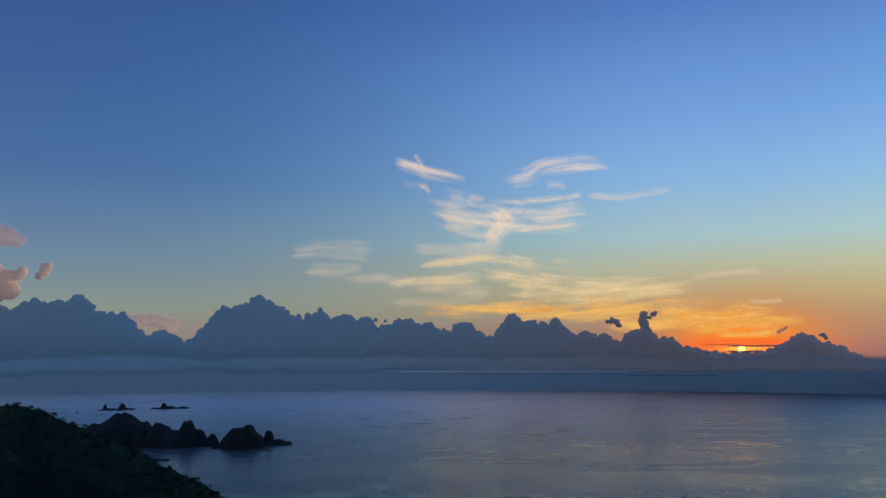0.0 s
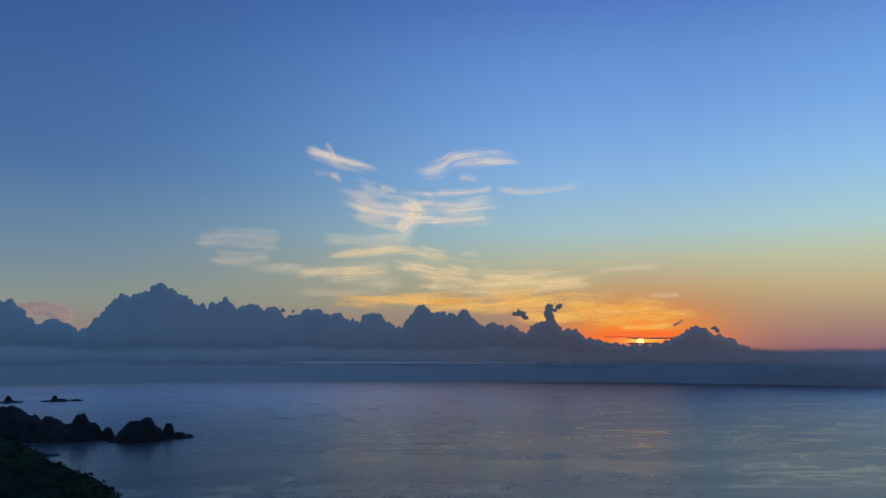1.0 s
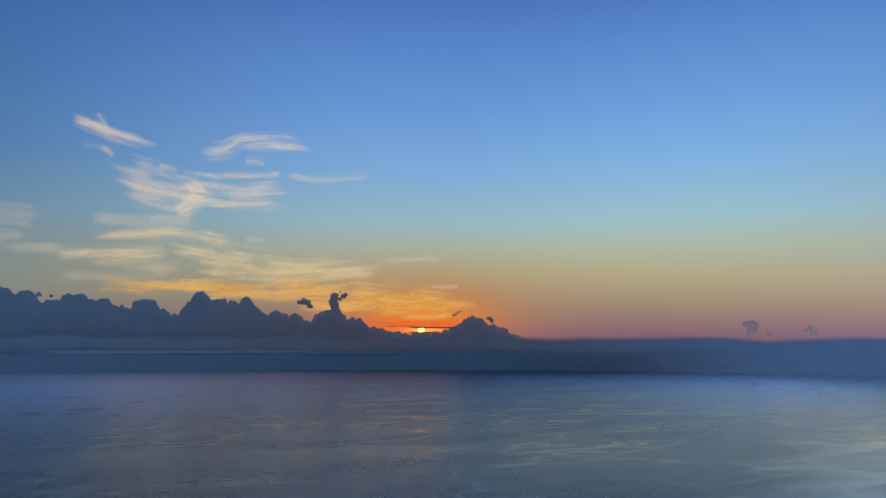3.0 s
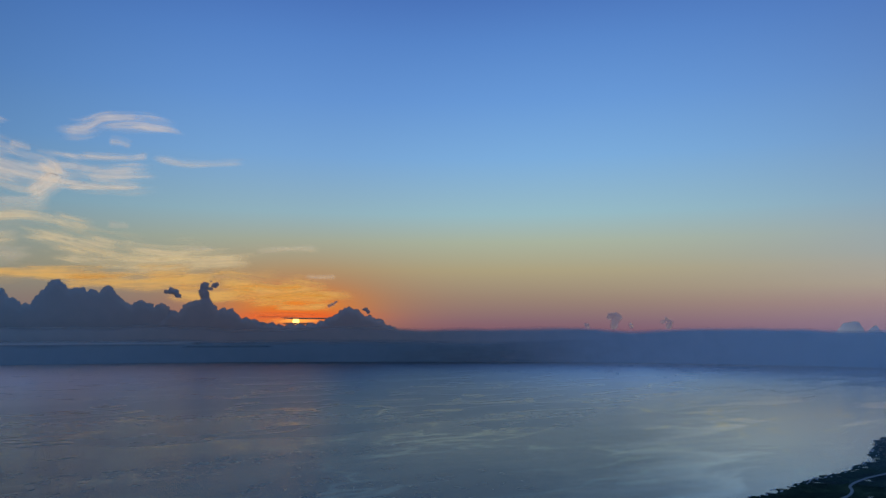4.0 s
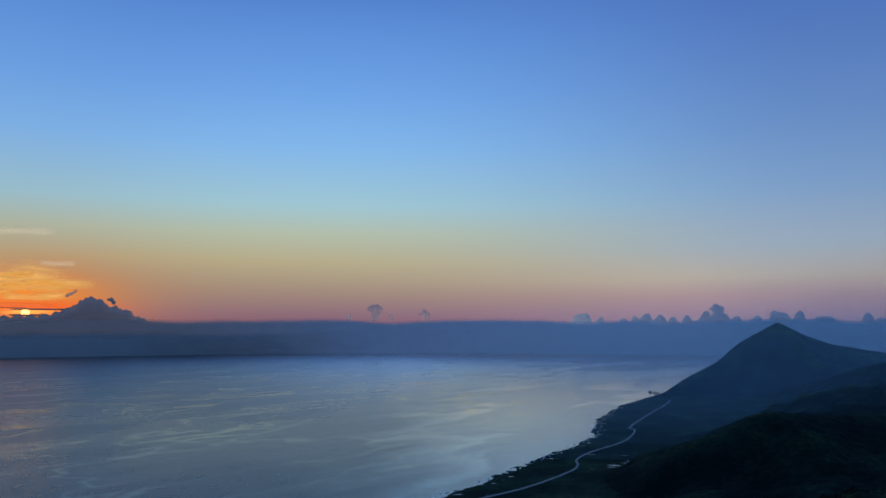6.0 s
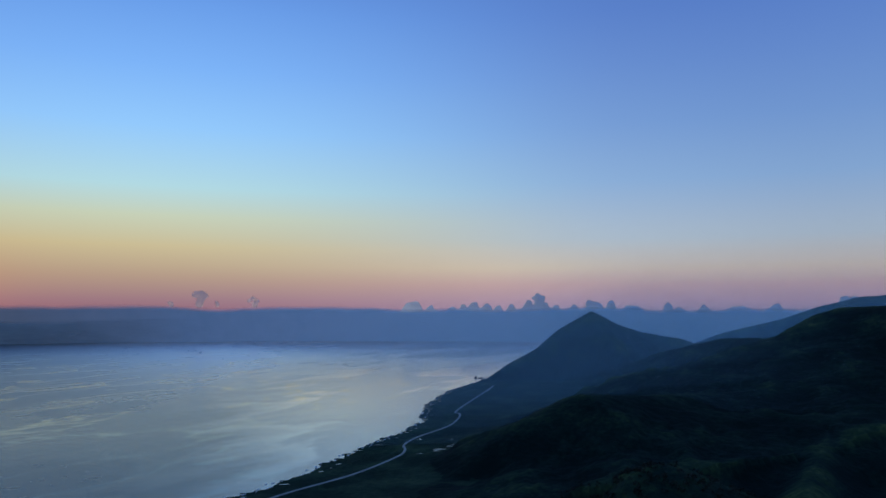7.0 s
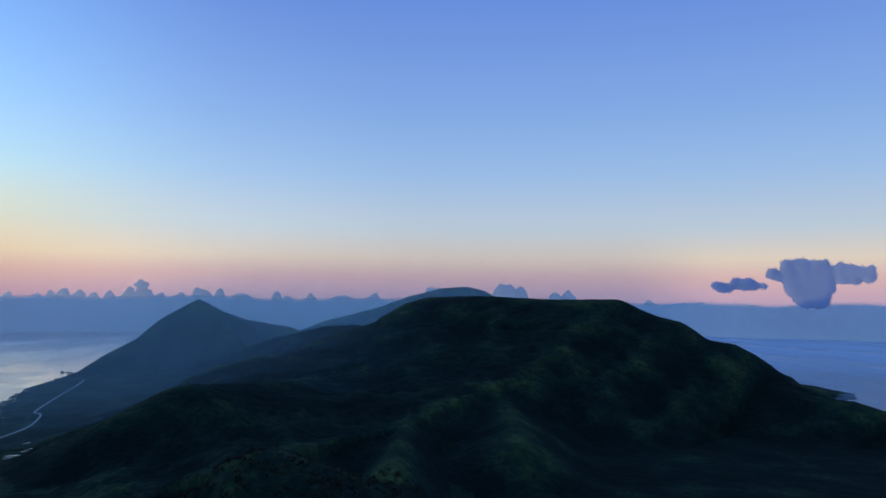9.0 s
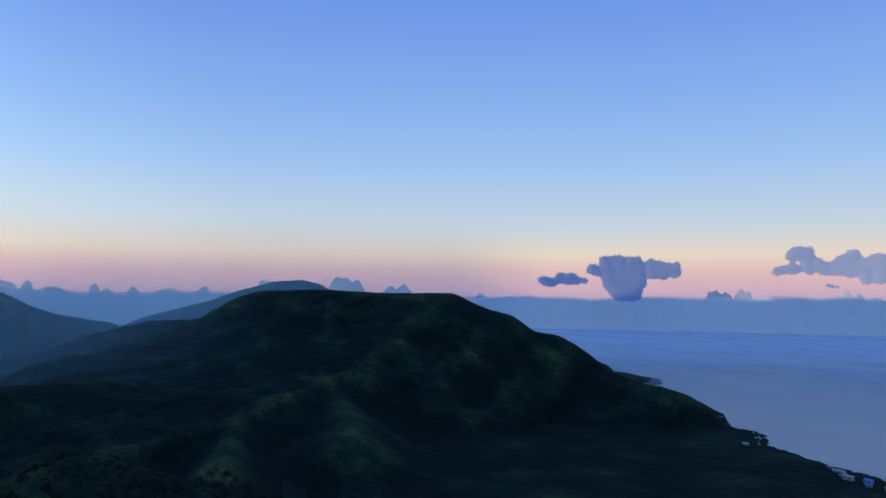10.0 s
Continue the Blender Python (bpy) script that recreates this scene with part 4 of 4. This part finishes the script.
def cirrus(label, mat, half, points):
    """A thin veil of ice cloud drawn out along (heading, height angle) points; half: its half width in degrees."""
    n, m = 48, 10
    knots = [Vector(p) for p in points]
    if len(knots) == 2:
        knots.insert(1, (knots[0] + knots[1]) / 2)
    spine = []
    for k in range(n + 1):
        f = k / n * (len(knots) - 1)
        j = min(int(f), len(knots) - 2)
        t = f - j
        p0, p1, p2, p3 = knots[max(j - 1, 0)], knots[j], knots[j + 1], knots[min(j + 2, len(knots) - 1)]
        spine.append(0.5 * (2 * p1 + (p2 - p0) * t + (2 * p0 - 5 * p1 + 4 * p2 - p3) * t * t + (3 * p1 - p0 - 3 * p2 + p3) * t ** 3))
    run = sum((b - a).length for a, b in zip(spine, spine[1:]))
    bm = bmesh.new()
    uv = bm.loops.layers.uv.new("veil")
    size = bm.loops.layers.uv.new("size")
    grid = []
    for k, p in enumerate(spine):
        d = (spine[min(k + 1, n)] - spine[max(k - 1, 0)]).normalized()
        side = Vector((-d.y, d.x))
        if side.y < 0:
            side = -side
        row = []
        for j in range(m + 1):
            v = j / m * 2 - 1
            q = p + side * v * half * 1.9
            row.append(bm.verts.new(far(q.x, q.y, 4700 - 30 * v * v + 20 * math.sin(0.8 * q.x))))
        grid.append(row)
    for k in range(n):
        for j in range(m):
            f = bm.faces.new((grid[k][j], grid[k + 1][j], grid[k + 1][j + 1], grid[k][j + 1]))
            f.smooth = True
            for loop, (a, b) in zip(f.loops, ((k, j), (k + 1, j), (k + 1, j + 1), (k, j + 1))):
                loop[uv].uv = (a / n, b / m)
                loop[size].uv = (a / n * run + points[0][0] * 3.7, (b / m * 2 - 1) * half * 1.9 + points[0][1] * 1.9)
    tagged(part("cirrus_cloud", bm, mat, None), label, "cloud", group="high ice clouds")


WISP = "thin cream-coloured wisp of high ice cloud"
PALE = "faint pale patch of high ice cloud"
VEIL = "streaky pale gold veil of high ice cloud"
GLOW = "glowing orange cloud streak above the sun"
for label, mat, half, points in (
        (WISP, CIRRUS, 0.5, [(-4.5, 15.2), (-1.9, 14.5), (0.5, 13.9), (2.5, 13.5)]), (WISP, FAINT_CIRRUS, 0.26, [(-2.3, 15.7), (-1.9, 15.1), (-1.5, 14.4)]),
        (WISP, FAINT_CIRRUS, 0.34, [(-3.4, 13.4), (-2.1, 13.4), (-1.0, 13.2)]), (WISP, FAINT_CIRRUS, 0.25, [(-1.9, 13.3), (-1.4, 13.05), (-1.0, 12.7)]),
        (WISP, CIRRUS, 0.62, [(4.0, 13.8), (6.3, 13.85), (7.9, 14.5), (10.5, 14.8), (13.9, 14.5)]), (WISP, FAINT_CIRRUS, 0.34, [(8.0, 13.2), (8.8, 13.2), (9.7, 12.9)]),
        (WISP, CIRRUS, 0.28, [(5.6, 12.0), (8.9, 12.1), (11.1, 12.5)]), (WISP, FAINT_CIRRUS, 0.3, [(10.7, 12.4), (14.1, 12.1), (18.0, 12.5)]),
        (WISP, CIRRUS, 1.3, [(-2.0, 11.9), (1.4, 11.2), (4.7, 10.7), (8.1, 10.6), (12.1, 10.9)]), (WISP, CIRRUS, 0.8, [(3.6, 11.5), (4.8, 10.7), (4.3, 9.8), (3.0, 8.9)]),
        (WISP, FAINT_CIRRUS, 0.3, [(1.9, 12.4), (2.7, 12.2), (3.4, 12.1)]), (WISP, FAINT_CIRRUS, 0.75, [(-0.4, 10.5), (2.3, 9.7), (5.0, 9.2)]),
        (WISP, CIRRUS, 0.3, [(5.2, 9.8), (8.1, 10.0), (10.9, 10.3)]),
        (PALE, FAINT_CIRRUS, 0.75, [(-12.0, 7.8), (-8.6, 8.2), (-4.8, 8.0)]), (PALE, FAINT_CIRRUS, 0.5, [(-10.8, 6.8), (-8.5, 6.65), (-5.8, 6.9)]),
        (PALE, FAINT_CIRRUS, 0.6, [(-2.6, 8.4), (1.5, 8.3), (5.0, 8.7)]),
        (VEIL, PALE_GOLD, 0.6, [(-2.5, 7.0), (0.4, 7.45), (3.6, 7.7), (6.1, 7.3), (8.6, 6.7)]), (VEIL, FAINT_CIRRUS, 0.42, [(-8.8, 5.8), (-4.6, 6.1), (-0.4, 6.15), (4.0, 6.6)]),
        (VEIL, PALE_GOLD, 0.6, [(-5.0, 5.3), (-2.7, 5.8), (0.4, 6.0), (4.0, 6.3)]), (VEIL, PALE_GOLD, 1.0, [(2.2, 6.9), (5.3, 6.4), (8.2, 5.8), (12.5, 5.4), (18.8, 5.9)]),
        (VEIL, PALE_GOLD, 0.75, [(4.2, 5.4), (8.6, 4.8), (14.2, 5.0), (19.2, 5.4)]), (VEIL, FAINT_CIRRUS, 0.4, [(-2.5, 5.15), (0.9, 5.2), (4.3, 5.3)]),
        (VEIL, FAINT_CIRRUS, 0.35, [(-4.5, 4.3), (-0.7, 4.4), (3.9, 4.6)]), (VEIL, GOLD_CIRRUS, 0.5, [(-2.4, 3.8), (2.5, 3.75), (9.1, 4.0), (15.3, 4.45)]),
        (VEIL, GOLD_CIRRUS, 0.6, [(4.6, 3.4), (10.8, 3.4), (17.0, 3.95)]), (VEIL, FAINT_CIRRUS, 0.26, [(8.2, 7.4), (9.0, 7.45), (9.8, 7.45)]),
        (VEIL, FAINT_CIRRUS, 0.2, [(13.2, 5.9), (14.6, 5.9), (15.6, 6.0)]), (PALE, FAINT_CIRRUS, 0.3, [(18.0, 5.85), (20.7, 6.2), (23.5, 6.1)]),
        (GLOW, GOLD_CIRRUS, 1.0, [(14.8, 3.7), (18.7, 3.25), (21.8, 2.9), (25.0, 2.6)]), (GLOW, GOLD_CIRRUS, 0.25, [(18.0, 3.4), (20.3, 3.2), (22.3, 3.35)]),
        (GLOW, GOLD_CIRRUS, 0.34, [(17.4, 2.1), (20.3, 2.35), (22.6, 2.65), (26.5, 2.8)]), (GLOW, GOLD_CIRRUS, 0.26, [(19.7, 1.7), (22.9, 1.75), (25.0, 2.0)]),
        (GLOW, RED_CIRRUS, 0.2, [(17.8, 1.2), (20.6, 1.23), (24.2, 1.12)]), (GLOW, RED_CIRRUS, 0.2, [(18.4, 1.0), (19.8, 0.88), (21.3, 0.95)]),
        (GLOW, FAINT_CIRRUS, 0.25, [(22.1, 4.0), (23.4, 4.03), (24.6, 4.15)]), (GLOW, GOLD_CIRRUS, 0.65, [(12.0, 2.85), (15.8, 2.6), (19.3, 2.8)])):
    cirrus(label, mat, half, points)


# ---- the coast: road, tide pools, paddies, foam ----
def build_road():
    pts = [Vector(p) for p in ROAD]
    line = []
    for k in range(len(pts) - 1):
        p0, p1, p2, p3 = pts[max(k - 1, 0)], pts[k], pts[k + 1], pts[min(k + 2, len(pts) - 1)]
        for j in range(10):
            t = j / 10
            line.append(0.5 * ((2 * p1) + (p2 - p0) * t + (2 * p0 - 5 * p1 + 4 * p2 - p3) * t * t + (3 * p1 - p0 - 3 * p2 + p3) * t ** 3))
    bm = bmesh.new()
    rows = []
    for k, p in enumerate(line):
        d = (line[min(k + 1, len(line) - 1)] - line[max(k - 1, 0)]).normalized()
        side = Vector((-d.y, d.x))
        rows.append([bm.verts.new((*(p + side * w), z)) for w, z in ((-1.7, 5.2), (-1.3, 6.3), (0, 6.36), (1.3, 6.3), (1.7, 5.2))])
    for a, b in zip(rows, rows[1:]):
        for i in range(4):
            bm.faces.new((a[i], b[i], b[i + 1], a[i + 1]))
    bmesh.ops.recalc_face_normals(bm, faces=bm.faces)
    tagged(part("road", bm, ASPHALT, None), "narrow pale concrete road winding along the coast", "road", kind="structure")


build_road()


def puddle(name, label, cx, cy, length, width, turn, mat, lift, seed, group):
    rng = random.Random(seed)
    bm = bmesh.new()
    ring = []
    for k in range(18):
        q = k / 18 * 2 * math.pi
        r = 1 + rng.uniform(-0.28, 0.28)
        px, py = 0.5 * length * math.cos(q) * r, 0.5 * width * math.sin(q) * r
        c, sn = math.cos(radians(turn)), math.sin(radians(turn))
        ring.append((cx + px * c - py * sn, cy + px * sn + py * c))
    z = max(ground(px, py) for px, py in ring + [(cx, cy)]) + lift
    top = [bm.verts.new((px, py, z)) for px, py in ring]
    low = [bm.verts.new((cx + (px - cx) * 1.15, cy + (py - cy) * 1.15, z - 1.2)) for px, py in ring]
    bm.faces.new(top)
    for k in range(18):
        bm.faces.new((low[k], low[(k + 1) % 18], top[(k + 1) % 18], top[k]))
    tagged(part(name, bm, mat, None), label, "pool", group=group)


rng = random.Random(21)
for cx, cy, length, width, turn in ((846, 426, 22, 12, 118), (858, 408, 18, 10, 115), (868, 390, 20, 11, 112), (884, 376, 22, 12, 116), (896, 360, 14, 9, 120), (828, 420, 12, 8, 115), (906, 490, 18, 9, 118),
                                    (872, 424, 12, 7, 110), (890, 400, 14, 8, 118), (812, 436, 9, 6, 112), (930, 452, 10, 7, 118)):
    puddle("taro_paddy", "flooded paddy field reflecting the pale sky", cx, cy, length * 0.8, width * 0.45, turn, POOL, 0.15, cx, "flooded paddies on the plain")


def shore_walk(a, b, step):
    """Places along the shoreline between two of its corners, with the inland direction."""
    for (ax, ay), (bx, by) in zip(SHORE[a:b], SHORE[a + 1:b + 1]):
        run = math.hypot(bx - ax, by - ay)
        for k in range(int(run / step)):
            f = k * step / run
            yield ax + (bx - ax) * f, ay + (by - ay) * f, (by - ay) / run, -(bx - ax) / run


for px, py, ix, iy in shore_walk(3, 12, 21):
    back = rng.uniform(2, 22)
    if rng.random() < 0.8:
        puddle("tide_pool", "still tide pool among dark reef rock", px + ix * back, py + iy * back, rng.uniform(3, 11), rng.uniform(1.5, 4), rng.uniform(95, 135), POOL, 0.25,
               int(px), "tide pools on the reef")


def build_foam():
    bm = bmesh.new()
    for a, b in ((3, 13), (24, 32)):
        for px, py, ix, iy in shore_walk(a, b, 7):
            if rng.random() < 0.12:
                continue
            off = rng.uniform(-5, 13)
            cx, cy, l, w, q = px + ix * off, py + iy * off, rng.uniform(2, 9), rng.uniform(0.7, 2.6), rng.uniform(-0.5, 0.5)
            d = Vector((-iy, ix)) * l * 0.5
            n = Vector((ix, iy)) * w * 0.5
            c = Vector((cx, cy)) + n * q
            ring = [c - d, c - d * 0.4 - n, c + d * 0.5 - n * 0.8, c + d, c + d * 0.3 + n, c - d * 0.5 + n * 0.9]
            lift = max(0.35, ground(c.x, c.y) + 0.3)
            top = [bm.verts.new((v.x, v.y, lift)) for v in ring]
            low = [bm.verts.new((v.x, v.y, lift - 0.8)) for v in ring]
            bm.faces.new(top)
            for k in range(6):
                bm.faces.new((low[k], low[(k + 1) % 6], top[(k + 1) % 6], top[k]))
    tagged(part("sea_foam", bm, FOAM, None), "thin white foam along the reef edge", "foam", kind="stuff")


build_foam()


# ---- village on the southern shore ----
def house(label, cx, cy, turn, wide, deep, tall, roof_mat, flat):
    z = max(ground(cx + dx, cy + dy) for dx in (-5, 0, 5) for dy in (-5, 0, 5)) - 0.3
    base = new("house")
    tagged(base, label, "house", group="houses of the shore village")
    bm = bmesh.new()
    box(bm, 0, 0, tall / 2, wide, deep, tall)
    part("wall", bm, WALL, base)
    bm = bmesh.new()
    if flat:
        box(bm, 0, 0, tall + 0.15, wide + 0.6, deep + 0.6, 0.3)
        box(bm, wide * 0.2, 0, tall + 1.0, 2.0, 2.0, 1.4)
    else:
        w, d = wide / 2 + 0.5, deep / 2 + 0.5
        low = [bm.verts.new(p) for p in ((-w, -d, tall), (w, -d, tall), (w, d, tall), (-w, d, tall))]
        top = [bm.verts.new(p) for p in ((-w, 0, tall + deep * 0.3), (w, 0, tall + deep * 0.3))]
        for f in ((low[0], low[1], top[1], top[0]), (low[2], low[3], top[0], top[1]), (low[1], low[2], top[1]), (low[3], low[0], top[0]), tuple(low[::-1])):
            bm.faces.new(f)
    part("roof", bm, roof_mat, base)
    bm = bmesh.new()
    box(bm, 0, -deep / 2 - 0.03, 1.05, 1.0, 0.08, 2.1)
    part("door", bm, GREY, base)
    for k in (-1, 1):
        for side in (-1, 1):
            bm = bmesh.new()
            box(bm, k * wide * 0.28, side * (deep / 2 + 0.03), tall * 0.55, 1.4, 0.08, 1.2)
            part("window", bm, GLASS, base)
    base.matrix_world = pose(cx, cy, z, 0, 0, turn)


for label, cx, cy, turn, wide, deep, tall, roof_mat, flat in (
        ("white flat-roofed house near the shore", 615, -580, 20, 16, 9, 6.5, GREY, True), ("low house with bright blue metal roof", 600, -590, 15, 12, 9, 4.5, BLUE, False),
        ("small house with bright blue metal roof", 588, -578, 25, 9, 7, 3.6, BLUE, False), ("pale two-storey concrete house", 632, -589, 10, 9, 8, 7.0, GREY, True),
        ("low pale shed with grey metal roof", 648, -597, 18, 12, 6, 3.4, GREY, False), ("white flat-roofed house near the shore", 571, -585, 12, 11, 8, 5.8, GREY, True),
        ("small white shed below the wooded ridge", 790, -596, 30, 11, 6, 3.6, GREY, False), ("low pale shed with grey metal roof", 663, -603, 40, 8, 5, 3.2, GREY, False),
        ("pale house on the small point", 826, -644, 12, 9, 5, 3.0, GREY, True)):
    house(label, cx, cy, turn, wide * 0.6, deep * 0.6, tall * 0.62, roof_mat, flat)


# ---- shrubs on the nearest slopes ----
def build_shrubs():
    r = np.random.RandomState(5)
    places = []
    line = RIDGES["left"]
    for (ax, ay, _), (bx, by, _) in zip(line[1:], line[2:]):
        for k in range(60):
            f = r.uniform()
            places.append((ax + (bx - ax) * f + r.normal(0, 7), ay + (by - ay) * f + r.normal(0, 7), r.uniform(0.3, 0.9)))
    for k in range(2600):
        places.append((r.uniform(330, 620), r.uniform(-60, 190), r.uniform(0.9, 2.6)))
    p = np.array(places)
    h, _ = relief(p[:, 0], p[:, 1])
    leaves = 34
    count = len(p) * leaves
    q, e, rad = r.uniform(0, 2 * math.pi, count), np.arccos(r.uniform(-0.1, 1, count)), r.uniform(0.55, 1.05, count)
    size = np.repeat(p[:, 2], leaves)
    c = np.stack((np.repeat(p[:, 0], leaves) + size * rad * np.sin(e) * np.cos(q), np.repeat(p[:, 1], leaves) + size * rad * np.sin(e) * np.sin(q),
                  np.repeat(h, leaves) + size * (0.1 + 1.1 * rad * np.cos(e))), -1)
    a, b = r.normal(size=(count, 3)), r.normal(size=(count, 3))
    a /= np.linalg.norm(a, axis=1)[:, None]
    b -= a * (a * b).sum(1)[:, None]
    b /= np.linalg.norm(b, axis=1)[:, None]
    s = (size * r.uniform(0.18, 0.34, count))[:, None]
    verts = np.stack((c - a * s, c + b * s * 0.7, c + a * s, c - b * s * 0.7), 1).reshape(-1, 3)
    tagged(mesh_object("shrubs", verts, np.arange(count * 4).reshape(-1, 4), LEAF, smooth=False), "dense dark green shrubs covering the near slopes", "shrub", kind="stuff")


build_shrubs()
